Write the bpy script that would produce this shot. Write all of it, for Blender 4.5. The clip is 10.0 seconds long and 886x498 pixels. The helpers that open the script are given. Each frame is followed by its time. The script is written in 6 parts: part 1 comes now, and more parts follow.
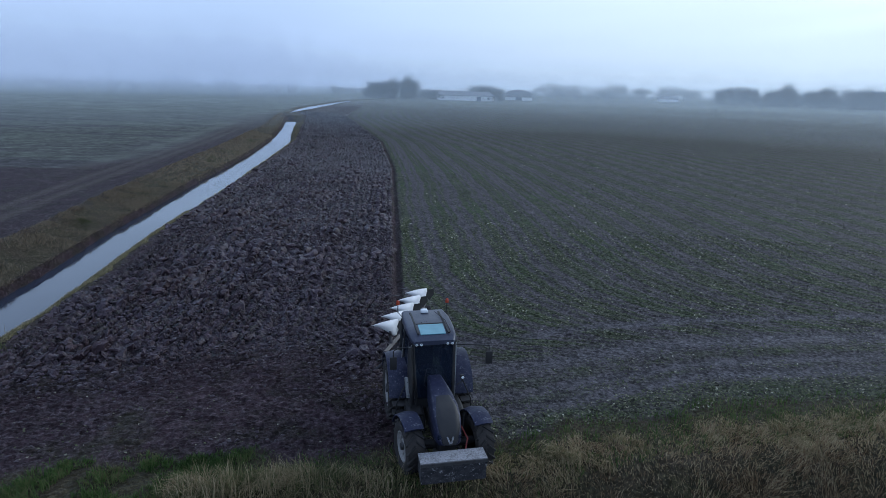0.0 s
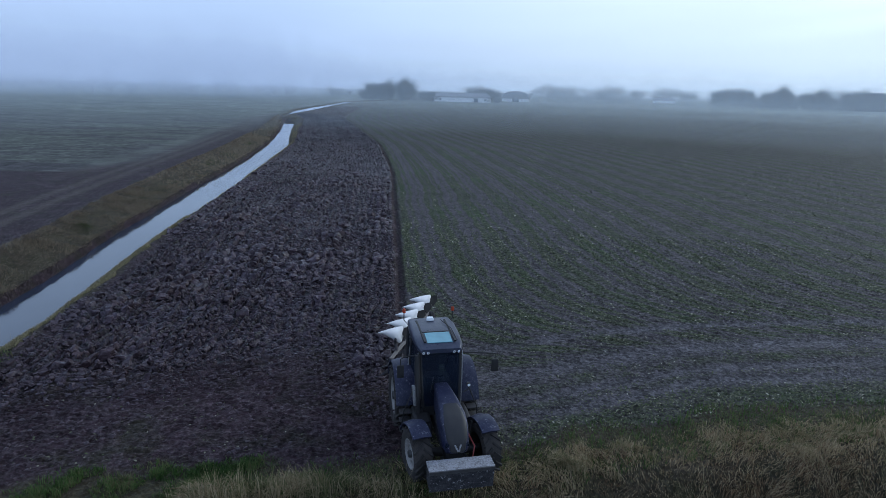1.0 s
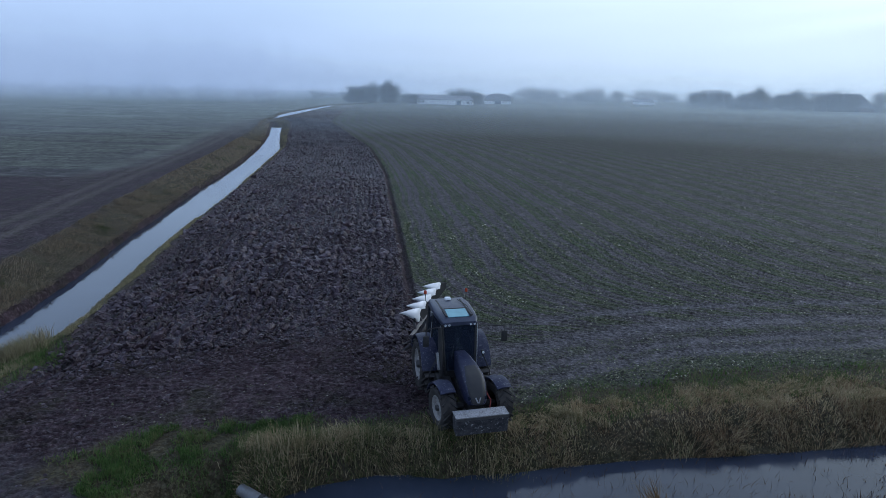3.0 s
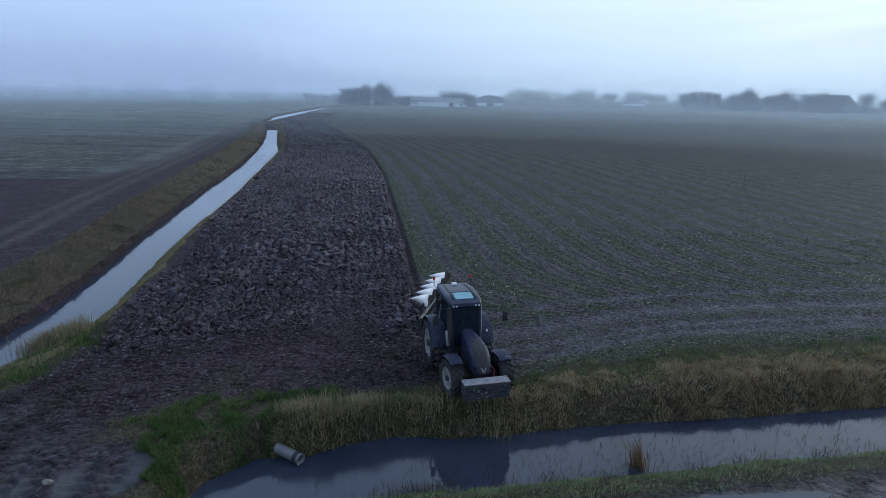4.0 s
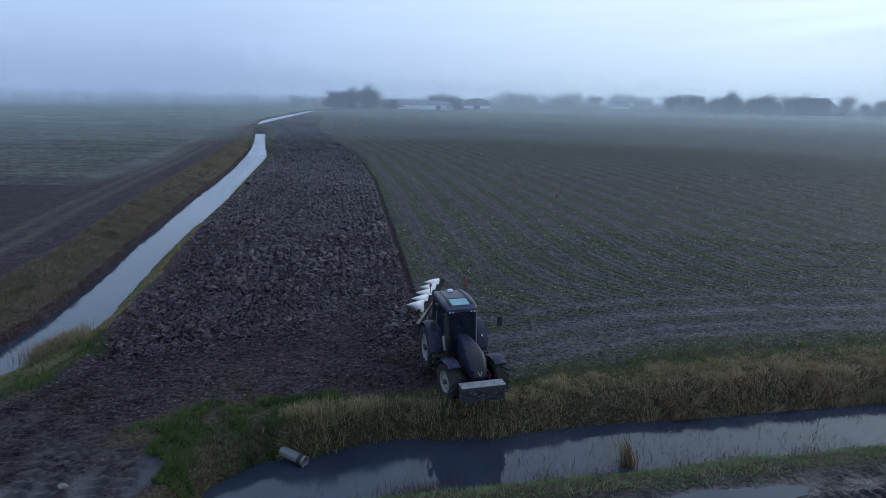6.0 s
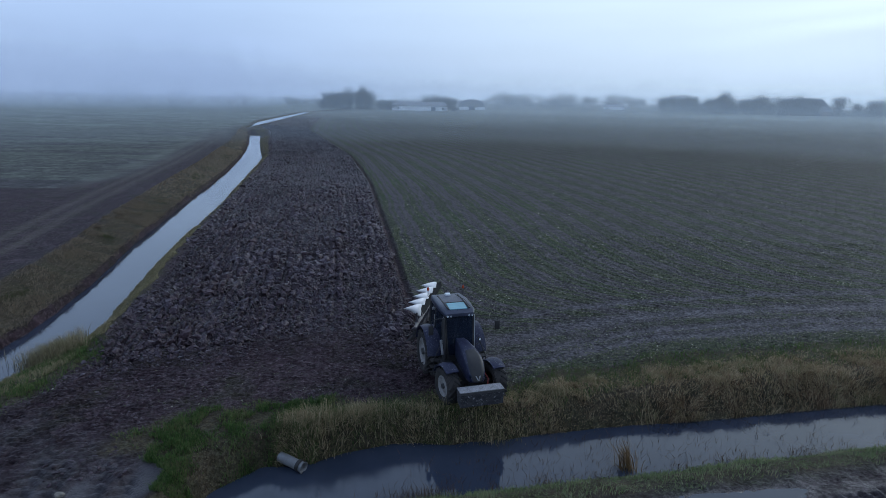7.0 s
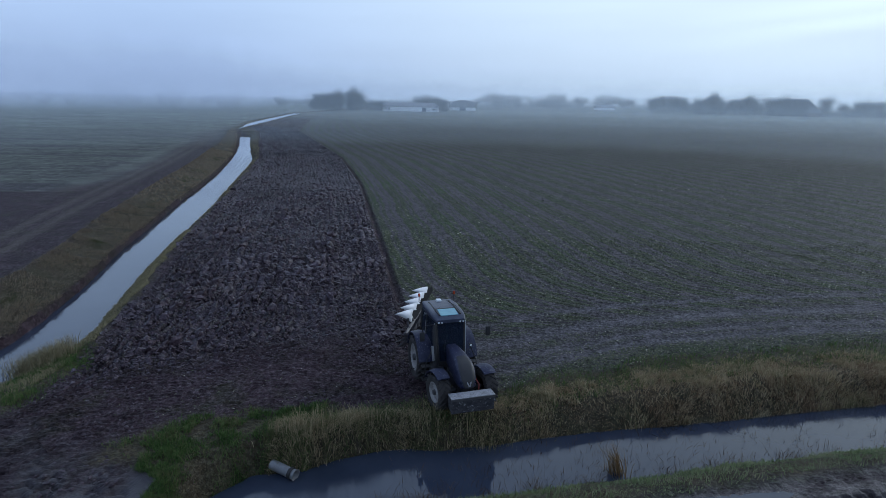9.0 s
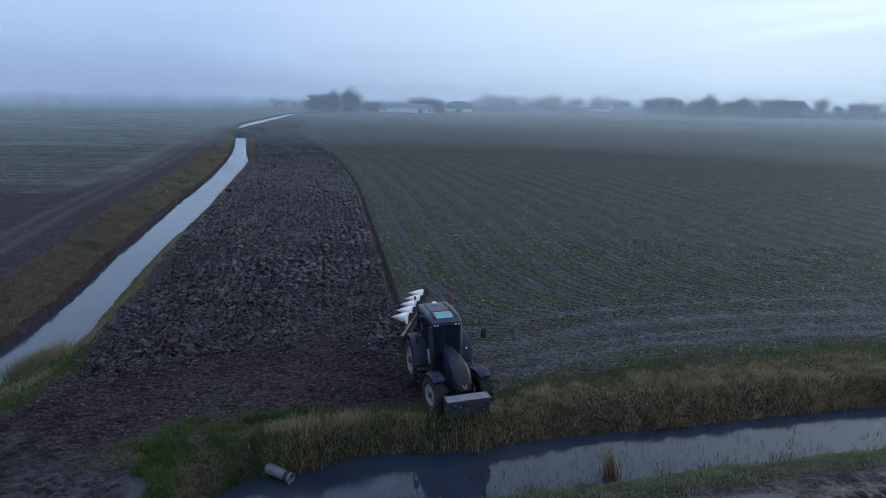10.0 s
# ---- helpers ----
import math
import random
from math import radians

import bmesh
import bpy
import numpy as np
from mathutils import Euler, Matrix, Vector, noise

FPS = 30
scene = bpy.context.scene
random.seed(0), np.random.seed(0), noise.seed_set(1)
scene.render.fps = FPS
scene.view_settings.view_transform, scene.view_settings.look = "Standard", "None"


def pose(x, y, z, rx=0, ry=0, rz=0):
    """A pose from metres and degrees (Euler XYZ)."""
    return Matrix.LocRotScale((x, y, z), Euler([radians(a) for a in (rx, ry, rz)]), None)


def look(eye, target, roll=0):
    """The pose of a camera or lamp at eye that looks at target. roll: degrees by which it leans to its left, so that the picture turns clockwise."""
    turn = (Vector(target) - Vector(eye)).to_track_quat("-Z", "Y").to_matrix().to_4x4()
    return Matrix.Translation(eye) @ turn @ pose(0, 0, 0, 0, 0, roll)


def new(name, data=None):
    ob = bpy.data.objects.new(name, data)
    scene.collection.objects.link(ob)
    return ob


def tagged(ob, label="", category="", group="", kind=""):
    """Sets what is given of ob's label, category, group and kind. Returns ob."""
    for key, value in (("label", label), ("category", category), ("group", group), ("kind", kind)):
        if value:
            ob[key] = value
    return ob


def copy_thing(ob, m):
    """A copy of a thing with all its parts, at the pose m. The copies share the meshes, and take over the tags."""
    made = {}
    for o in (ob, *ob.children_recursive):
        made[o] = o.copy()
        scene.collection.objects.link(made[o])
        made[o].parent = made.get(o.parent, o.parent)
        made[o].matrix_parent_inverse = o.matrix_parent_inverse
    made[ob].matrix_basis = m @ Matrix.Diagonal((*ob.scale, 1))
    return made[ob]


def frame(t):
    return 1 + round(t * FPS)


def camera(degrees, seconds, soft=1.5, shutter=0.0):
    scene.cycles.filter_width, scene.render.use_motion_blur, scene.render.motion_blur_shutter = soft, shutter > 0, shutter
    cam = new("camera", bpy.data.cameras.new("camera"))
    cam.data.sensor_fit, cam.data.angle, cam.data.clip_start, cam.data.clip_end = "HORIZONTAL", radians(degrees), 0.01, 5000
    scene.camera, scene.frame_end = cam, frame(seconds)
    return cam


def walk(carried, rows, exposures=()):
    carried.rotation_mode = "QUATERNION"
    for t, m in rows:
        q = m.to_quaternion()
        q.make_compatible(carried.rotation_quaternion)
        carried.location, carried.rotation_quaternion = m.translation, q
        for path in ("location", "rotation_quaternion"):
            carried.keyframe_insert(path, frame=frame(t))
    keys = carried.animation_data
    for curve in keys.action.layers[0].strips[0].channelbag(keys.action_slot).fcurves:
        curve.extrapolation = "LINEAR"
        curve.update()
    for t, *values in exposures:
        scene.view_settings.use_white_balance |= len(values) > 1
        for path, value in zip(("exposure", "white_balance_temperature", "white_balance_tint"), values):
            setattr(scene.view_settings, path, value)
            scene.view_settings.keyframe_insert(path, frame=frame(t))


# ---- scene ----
cam = camera(73.3, 10.0, soft=0.55)
PATH = [
    (0, (1.240, 5.731, 9.356), (0.958, 7.642, 8.835), 1.57),
    (0.5, (1.092, 5.671, 9.441), (0.812, 7.582, 8.922), 1.55),
    (1, (0.996, 5.569, 9.612), (0.724, 7.482, 9.095), 1.59),
    (1.5, (0.857, 5.207, 9.742), (0.598, 7.122, 9.227), 1.55),
    (2, (0.662, 4.569, 9.818), (0.416, 6.486, 9.304), 1.48),
    (2.5, (0.476, 3.616, 9.883), (0.244, 5.536, 9.372), 1.42),
    (3.8, (0.16, 0.253, 10.147), (-0.038, 2.178, 9.642), 1.2),
    (4, (0.097, -0.183, 10.178), (-0.097, 1.743, 9.675), 1.2),
    (4.5, (0.007, -0.894, 10.284), (-0.174, 1.033, 9.783), 1.2),
    (5, (-0.052, -1.004, 10.421), (-0.223, 0.926, 9.923), 1.1),
    (5.5, (-0.131, -0.98, 10.52), (-0.292, 0.951, 10.024), 1.2),
    (7, (-0.264, -0.908, 10.694), (-0.401, 1.026, 10.203), 1.1),
    (7.5, (-0.32, -0.901, 10.739), (-0.449, 1.034, 10.251), 1.1),
    (8, (-0.296, -0.915, 10.797), (-0.418, 1.021, 10.311), 1.1),
    (8.5, (-0.283, -0.953, 10.881), (-0.398, 0.983, 10.39), 1.1),
    (9, (-0.243, -0.976, 10.954), (-0.351, 0.96, 10.465), 1.1),
    (9.5, (-0.249, -1.012, 11.025), (-0.349, 0.925, 10.536), 1.2),
    (10, (-0.231, -1.022, 11.055), (-0.326, 0.916, 10.569), 1.2),
]
walk(cam, [(t, look(eye, goal, roll)) for t, eye, goal, roll in PATH], exposures=((0, 0.17), (2.5, 0.15), (5, 0.08), (7.5, 0.02), (10, 0.0)))

# ---- light: a dim, bluish overcast sky, brighter towards the hidden sun ----
SUN_AZ, SUN_EL = radians(52), radians(24)      # azimuth clockwise from +y
sun_way = Vector((math.sin(SUN_AZ) * math.cos(SUN_EL), math.cos(SUN_AZ) * math.cos(SUN_EL), math.sin(SUN_EL)))


def make_world():
    w = bpy.data.worlds.new("overcast_sky")
    scene.world = w
    w.use_nodes = True
    nt = w.node_tree
    nt.nodes.clear()
    N, L = nt.nodes.new, nt.links.new
    out, bg, sky = N("ShaderNodeOutputWorld"), N("ShaderNodeBackground"), N("ShaderNodeTexSky")
    sky.sky_type, sky.sun_disc = "NISHITA", False
    sky.sun_elevation, sky.sun_rotation = SUN_EL, SUN_AZ
    sky.air_density, sky.dust_density = 2.0, 6.0
    tc, sep = N("ShaderNodeTexCoord"), N("ShaderNodeSeparateXYZ")
    L(tc.outputs["Generated"], sep.inputs[0])
    # height above the horizon
    up = N("ShaderNodeMapRange")
    up.inputs["From Min"].default_value, up.inputs["From Max"].default_value = 0.0, 0.19
    L(sep.outputs["Z"], up.inputs["Value"])
    # nearness to the sun's side
    dot = N("ShaderNodeVectorMath"); dot.operation = "DOT_PRODUCT"
    L(tc.outputs["Generated"], dot.inputs[0])
    dot.inputs[1].default_value = (math.sin(SUN_AZ), math.cos(SUN_AZ), 0.35)
    side = N("ShaderNodeMapRange"); side.interpolation_type = "SMOOTHSTEP"
    side.inputs["From Min"].default_value, side.inputs["From Max"].default_value = 0.15, 1.05
    L(dot.outputs["Value"], side.inputs["Value"])
    cool = N("ShaderNodeMix"); cool.data_type = "RGBA"
    cool.inputs["A"].default_value, cool.inputs["B"].default_value = (0.31, 0.435, 0.69, 1), (0.49, 0.68, 1.00, 1)
    L(up.outputs[0], cool.inputs["Factor"])
    warm = N("ShaderNodeMix"); warm.data_type = "RGBA"
    warm.inputs["A"].default_value, warm.inputs["B"].default_value = (0.60, 0.76, 0.96, 1), (0.74, 0.91, 1.06, 1)
    L(up.outputs[0], warm.inputs["Factor"])
    both = N("ShaderNodeMix"); both.data_type = "RGBA"
    L(side.outputs[0], both.inputs["Factor"]); L(cool.outputs["Result"], both.inputs["A"]); L(warm.outputs["Result"], both.inputs["B"])
    # the unseen sky overhead is dimmed to hold down light on the ground
    overhead_dim = N("ShaderNodeMapRange"); overhead_dim.interpolation_type = "SMOOTHSTEP"
    overhead_dim.inputs["From Min"].default_value, overhead_dim.inputs["From Max"].default_value = 0.40, 0.85
    L(sep.outputs["Z"], overhead_dim.inputs["Value"])
    # long flat streaks of cloud
    mp = N("ShaderNodeMapping"); mp.inputs["Scale"].default_value = (1.2, 1.2, 9.0)
    mp.inputs["Rotation"].default_value = (0.0, 0.10, 0.0)
    L(tc.outputs["Generated"], mp.inputs["Vector"])
    cl = N("ShaderNodeTexNoise"); cl.inputs["Scale"].default_value, cl.inputs["Detail"].default_value = 1.6, 5
    cl.inputs["Roughness"].default_value = 0.55
    L(mp.outputs[0], cl.inputs["Vector"])
    cr = N("ShaderNodeMapRange")
    cr.inputs["From Min"].default_value, cr.inputs["From Max"].default_value = 0.3, 0.7
    cr.inputs["To Min"].default_value, cr.inputs["To Max"].default_value = 0.96, 1.04
    L(cl.outputs["Fac"], cr.inputs["Value"])
    mul = N("ShaderNodeVectorMath"); mul.operation = "SCALE"
    over = N("ShaderNodeMix"); over.data_type = "RGBA"
    over.inputs["B"].default_value = (0.325, 0.445, 0.71, 1)
    L(overhead_dim.outputs[0], over.inputs["Factor"]); L(both.outputs["Result"], over.inputs["A"])
    L(over.outputs["Result"], mul.inputs[0])
    # one bright rift in the clouds on the sun's side, rising slightly to the right
    rift = N("ShaderNodeVectorMath"); rift.operation = "DOT_PRODUCT"
    L(tc.outputs["Generated"], rift.inputs[0])
    rift.inputs[1].default_value = (-0.10, 0.0, 1.0)
    wavy = N("ShaderNodeMath"); wavy.operation = "MULTIPLY_ADD"
    L(cl.outputs["Fac"], wavy.inputs[0]); wavy.inputs[1].default_value = 0.030
    L(rift.outputs["Value"], wavy.inputs[2])
    band = N("ShaderNodeValToRGB")
    L(wavy.outputs[0], band.inputs[0])
    for i, (p, v) in enumerate(((0.055, 0.0), (0.072, 1.0), (0.083, 0.4), (0.096, 0.85), (0.125, 0.0))):
        el = band.color_ramp.elements[i] if i < 2 else band.color_ramp.elements.new(p)
        el.position, el.color = p, (v, v, v, 1)
    soft_side = N("ShaderNodeMapRange"); soft_side.interpolation_type = "SMOOTHSTEP"
    soft_side.inputs["From Min"].default_value, soft_side.inputs["From Max"].default_value = 0.80, 1.0
    L(dot.outputs["Value"], soft_side.inputs["Value"])
    lift = N("ShaderNodeMath"); lift.operation = "MULTIPLY"
    L(band.outputs[0], lift.inputs[0]); L(soft_side.outputs[0], lift.inputs[1])
    gain = N("ShaderNodeMath"); gain.operation = "MULTIPLY_ADD"
    L(lift.outputs[0], gain.inputs[0]); gain.inputs[1].default_value = 0.16
    L(cr.outputs[0], gain.inputs[2])
    L(gain.outputs[0], mul.inputs["Scale"])
    weak = N("ShaderNodeVectorMath"); weak.operation = "SCALE"
    L(sky.outputs[0], weak.inputs[0]); weak.inputs["Scale"].default_value = 0.001
    add = N("ShaderNodeVectorMath"); add.operation = "ADD"
    L(mul.outputs[0], add.inputs[0]); L(weak.outputs[0], add.inputs[1])
    L(add.outputs[0], bg.inputs["Color"]); bg.inputs["Strength"].default_value = 1.05
    L(bg.outputs[0], out.inputs["Surface"])


make_world()
sun = new("sun", bpy.data.lights.new("sun", "SUN"))
sun.data.energy, sun.data.angle, sun.data.color = 1.0, radians(14), (0.80, 0.90, 1.0)
sun.matrix_world = look((0, 0, 60), Vector((0, 0, 60)) - sun_way)


# ---- materials ----
class Nodes:
    """A short way to write node trees."""

    def __init__(self, name, rough=0.6, metal=0.0, spec=0.5):
        self.mat = bpy.data.materials.new(name)
        self.mat.use_nodes = True
        self.tree = self.mat.node_tree
        self.bsdf = self.tree.nodes["Principled BSDF"]
        self.bsdf.inputs["Roughness"].default_value = rough
        self.bsdf.inputs["Metallic"].default_value = metal
        self.bsdf.inputs["Specular IOR Level"].default_value = spec
        self.at = self.node("ShaderNodeNewGeometry").outputs["Position"]

    def node(self, kind):
        return self.tree.nodes.new(kind)

    def link(self, a, b):
        self.tree.links.new(a, b)

    def put(self, v, socket):
        if isinstance(v, bpy.types.NodeSocket):
            self.link(v, socket)
        elif isinstance(v, (tuple, list)) and len(v) == 3 and socket.type == "RGBA":
            socket.default_value = (*v, 1)
        else:
            socket.default_value = v

    def local(self):
        self.at = self.node("ShaderNodeTexCoord").outputs["Object"]

    def noise(self, scale, detail=4, rough=0.6, stretch=None):
        n = self.node("ShaderNodeTexNoise")
        n.inputs["Scale"].default_value, n.inputs["Detail"].default_value, n.inputs["Roughness"].default_value = scale, detail, rough
        src = self.at
        if stretch:
            m = self.node("ShaderNodeMapping")
            m.inputs["Scale"].default_value = stretch
            self.link(self.at, m.inputs["Vector"])
            src = m.outputs[0]
        self.link(src, n.inputs["Vector"])
        return n.outputs["Fac"]

    def cells(self, scale):
        n = self.node("ShaderNodeTexVoronoi")
        n.inputs["Scale"].default_value = scale
        self.link(self.at, n.inputs["Vector"])
        return n

    def grain(self, scale, power=1.0):
        """One random number for each crumb of the surface."""
        s = self.node("ShaderNodeSeparateColor")
        self.link(self.cells(scale).outputs["Color"], s.inputs[0])
        return self.math("POWER", s.outputs[0], power)

    def crumbs(self, colour, *layers):
        """Colour broken up crumb by crumb: layers of (scale, amount)."""
        k = None
        for scale, amount in layers:
            g = self.span(self.grain(scale, 2.0), 0.0, 1.0, -0.5 * amount, amount)
            k = g if k is None else self.math("ADD", k, g)
        n = self.node("ShaderNodeVectorMath")
        n.operation = "SCALE"
        self.link(colour, n.inputs[0])
        self.link(self.math("MAXIMUM", self.math("ADD", k, 1.0), 0.12), n.inputs["Scale"])
        return n.outputs[0]

    def span(self, v, a, b, lo=0.0, hi=1.0):
        n = self.node("ShaderNodeMapRange")
        self.link(v, n.inputs["Value"])
        for key, x in (("From Min", a), ("From Max", b), ("To Min", lo), ("To Max", hi)):
            n.inputs[key].default_value = x
        return n.outputs[0]

    def math(self, op, a, b=0.0):
        n = self.node("ShaderNodeMath")
        n.operation = op
        self.put(a, n.inputs[0]), self.put(b, n.inputs[1])
        return n.outputs[0]

    def mix(self, f, a, b):
        n = self.node("ShaderNodeMix")
        n.data_type = "RGBA"
        self.put(f, n.inputs["Factor"]), self.put(a, n.inputs["A"]), self.put(b, n.inputs["B"])
        return n.outputs["Result"]

    def attr(self, name):
        n = self.node("ShaderNodeAttribute")
        n.attribute_name = name
        return n.outputs["Fac"]

    def island(self):
        return self.node("ShaderNodeNewGeometry").outputs["Random Per Island"]

    def colour(self, v):
        self.put(v, self.bsdf.inputs["Base Color"])

    def rough(self, v):
        self.put(v, self.bsdf.inputs["Roughness"])

    def bump(self, h, strength=0.5, distance=0.02):
        n = self.node("ShaderNodeBump")
        n.inputs["Strength"].default_value, n.inputs["Distance"].default_value = strength, distance
        self.link(h, n.inputs["Height"])
        self.link(n.outputs[0], self.bsdf.inputs["Normal"])


def ground_material():
    n = Nodes("field_ground", rough=0.6, spec=0.5)
    big, mid, fine = n.noise(0.12, 5), n.noise(1.1, 6, 0.65), n.noise(7, 6, 0.7)
    soil = n.mix(n.span(mid, 0.3, 0.7), (0.02006, 0.0118, 0.01416), (0.05428, 0.03658, 0.04366))
    soil = n.mix(n.span(fine, 0.52, 0.72), soil, (0.108, 0.07695, 0.09045))
    soil = n.mix(n.math("MULTIPLY", n.span(n.noise(0.45, 5, 0.7), 0.49, 0.66), 0.62), soil, (0.026, 0.027, 0.014))
    soil = n.crumbs(soil, (14, 0.5), (6, 0.35), (1.2, 0.25))
    # drilled land: green regrowth and litter in rows, bare grey soil between them and in the wheelings
    phase = n.attr("phase")
    wave = n.math("SINE", n.math("MULTIPLY", phase, 2 * math.pi))
    band = n.math("SINE", n.math("MULTIPLY", phase, 2 * math.pi / 4.0))
    row = n.math("MULTIPLY", n.span(n.math("ADD", wave, n.span(n.noise(2.2, 6, 0.7), 0.25, 0.75, -1.2, 1.2)), -0.9, 1.2), n.attr("rowed"))
    open_soil = n.mix(n.span(mid, 0.3, 0.7), (0.042, 0.0365, 0.0405), (0.080, 0.0700, 0.0775))
    open_soil = n.mix(n.math("MULTIPLY", n.span(fine, 0.5, 0.7), 0.6), open_soil, (0.100, 0.098, 0.104))
    leafy = n.mix(n.span(fine, 0.35, 0.65), (0.0161, 0.01955, 0.01035), (0.0644, 0.0736, 0.0437))
    leafy = n.mix(n.math("MULTIPLY", n.span(n.noise(0.13, 5, 0.65), 0.48, 0.66), 0.7), leafy, (0.036, 0.062, 0.020))
    leafy = n.mix(n.math("MULTIPLY", n.span(n.noise(9, 7, 0.8), 0.58, 0.68), 0.8), leafy, (0.130, 0.138, 0.108))
    lines = n.math("MULTIPLY", n.attr("rowed"), n.math("ADD", n.math("MULTIPLY", band, 0.55), n.math("MULTIPLY", wave, 0.50)))
    cover = n.math("ADD", n.math("ADD", n.span(n.noise(0.5, 6, 0.7), 0.3, 0.7, -0.05, 0.85), n.span(n.noise(3.0, 5, 0.7), 0.3, 0.7, -0.4, 0.4)), lines)
    cover = n.math("SUBTRACT", cover, n.math("MULTIPLY", n.attr("pale"), 1.1))
    stub = n.mix(n.span(cover, 0.0, 0.8), open_soil, leafy)
    stub = n.mix(n.math("MULTIPLY", n.attr("pale"), n.span(n.noise(1.4, 5, 0.7), 0.3, 0.6, 0.35, 0.95)), stub, n.mix(n.span(fine, 0.3, 0.7), (0.070, 0.067, 0.074), (0.108, 0.104, 0.114)))
    bare = n.math("MULTIPLY", n.span(band, 0.1, -0.9), n.math("MULTIPLY", n.attr("rowed"), n.attr("stubble")))
    stub = n.crumbs(stub, (11, 0.7), (5, 0.35), (1.3, 0.15))
    col = n.mix(n.attr("stubble"), soil, stub)
    # left-hand fields
    crop = n.mix(n.span(mid, 0.3, 0.7), (0.072, 0.077, 0.064), (0.120, 0.130, 0.104))
    crop = n.mix(n.math("MULTIPLY", row, 0.5), crop, (0.052, 0.048, 0.045))
    crop = n.mix(n.span(n.noise(0.05, 5, 0.65, (0.6, 3.0, 1)), 0.46, 0.62), crop, (0.052, 0.047, 0.050))
    crop = n.crumbs(crop, (2.5, 0.5), (0.7, 0.4))
    col = n.mix(n.attr("crop"), col, crop)
    track = n.mix(n.span(fine, 0.35, 0.7), (0.075, 0.066, 0.054), (0.120, 0.105, 0.088))
    col = n.mix(n.math("MULTIPLY", n.attr("track"), n.span(mid, 0.25, 0.6, 0.3, 0.9)), col, track)
    # far pastures, base colour paled with distance to imitate haze
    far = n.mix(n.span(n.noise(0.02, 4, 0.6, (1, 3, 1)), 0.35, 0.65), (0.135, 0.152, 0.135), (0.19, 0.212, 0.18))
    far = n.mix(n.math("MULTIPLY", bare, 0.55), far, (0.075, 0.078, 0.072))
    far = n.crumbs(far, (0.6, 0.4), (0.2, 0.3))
    col = n.mix(n.attr("pasture_haze"), col, far)
    # turf and rough grass
    turf = n.mix(n.span(mid, 0.32, 0.68), (0.028, 0.025, 0.015), (0.076, 0.068, 0.040))
    turf = n.mix(n.span(n.noise(0.9, 5, 0.7), 0.42, 0.62), turf, (0.062, 0.048, 0.032))
    turf = n.crumbs(turf, (16, 0.6), (7, 0.25))
    col = n.mix(n.attr("grass"), col, turf)
    # wet mud
    mud = n.mix(n.span(mid, 0.3, 0.7), (0.018, 0.0125, 0.0155), (0.052, 0.041, 0.048))
    mud = n.crumbs(mud, (12, 0.6), (6, 0.3))
    col = n.mix(n.attr("mud"), col, mud)
    # smooth wet mud also gets a paler base colour, imitating its sheen
    slick_sheen = n.attr("slick_sheen")
    n.colour(n.mix(n.math("MULTIPLY", slick_sheen, 0.85), col, n.mix(n.span(mid, 0.3, 0.7), (0.055, 0.051, 0.060), (0.080, 0.075, 0.086))))
    wet = n.math("ADD", n.math("MULTIPLY", n.attr("mud"), n.span(mid, 0.4, 0.7)), slick_sheen)
    n.rough(n.span(wet, 0, 1, 0.7, 0.32))
    n.put(n.span(n.math("ADD", fine, n.math("MULTIPLY", wet, 0.35)), 0.42, 0.80, 0.02, 0.40), n.bsdf.inputs["Specular IOR Level"])
    n.bump(n.math("ADD", fine, n.math("MULTIPLY", n.noise(22, 4), 0.5)), 1.0, 0.12)
    return n.mat


def soil_material(name, tint=1.0):
    n = Nodes(name, rough=0.62, spec=0.35)
    mid, fine = n.noise(1.3, 6, 0.65), n.noise(9, 6, 0.7)
    c = n.mix(n.span(mid, 0.28, 0.72), tuple(tint * v for v in (0.017, 0.010, 0.0145)), tuple(tint * v for v in (0.078, 0.053, 0.070)))
    c = n.mix(n.span(fine, 0.48, 0.70), c, tuple(tint * v for v in (0.170, 0.126, 0.158)))
    n.colour(n.crumbs(c, (8, 0.8), (3.2, 0.6), (1.0, 0.3)))
    n.rough(n.span(mid, 0.3, 0.7, 0.38, 0.62))
    n.put(n.span(n.noise(5, 5, 0.65), 0.42, 0.68, 0.03, 0.5), n.bsdf.inputs["Specular IOR Level"])
    n.bump(n.math("ADD", fine, n.math("MULTIPLY", n.noise(30, 3), 0.4)), 0.9, 0.03)
    return n.mat


def clay_material():
    """Wet clay blocks, sheared smooth: grey to brown from block to block, sky-glossy where smeared."""
    n = Nodes("wet_clay_blocks", rough=0.5, spec=0.30)
    mid, fine = n.noise(1.6, 5, 0.65), n.noise(14, 6, 0.7)
    shade = n.math("FRACT", n.math("ADD", n.island(), n.node("ShaderNodeObjectInfo").outputs["Random"]))
    patch = n.span(n.noise(0.28, 4, 0.6), 0.40, 0.62)
    grey = n.mix(shade, (0.0244, 0.01586, 0.02196), (0.05856, 0.04209, 0.05612))
    brown = n.mix(shade, (0.02375, 0.01188, 0.01437), (0.0475, 0.02687, 0.03125))
    c = n.mix(patch, grey, brown)
    c = n.mix(n.math("MULTIPLY", n.span(fine, 0.45, 0.72), 0.5), c, (0.1276, 0.09425, 0.1189))
    n.colour(n.mix(n.math("MULTIPLY", n.span(mid, 0.55, 0.35), 0.6), c, (0.012, 0.007, 0.008)))
    n.rough(n.span(n.noise(3.5, 4, 0.6), 0.35, 0.65, 0.34, 0.75))
    n.bump(n.math("ADD", fine, n.math("MULTIPLY", n.noise(40, 3), 0.35)), 0.6, 0.03)
    return n.mat


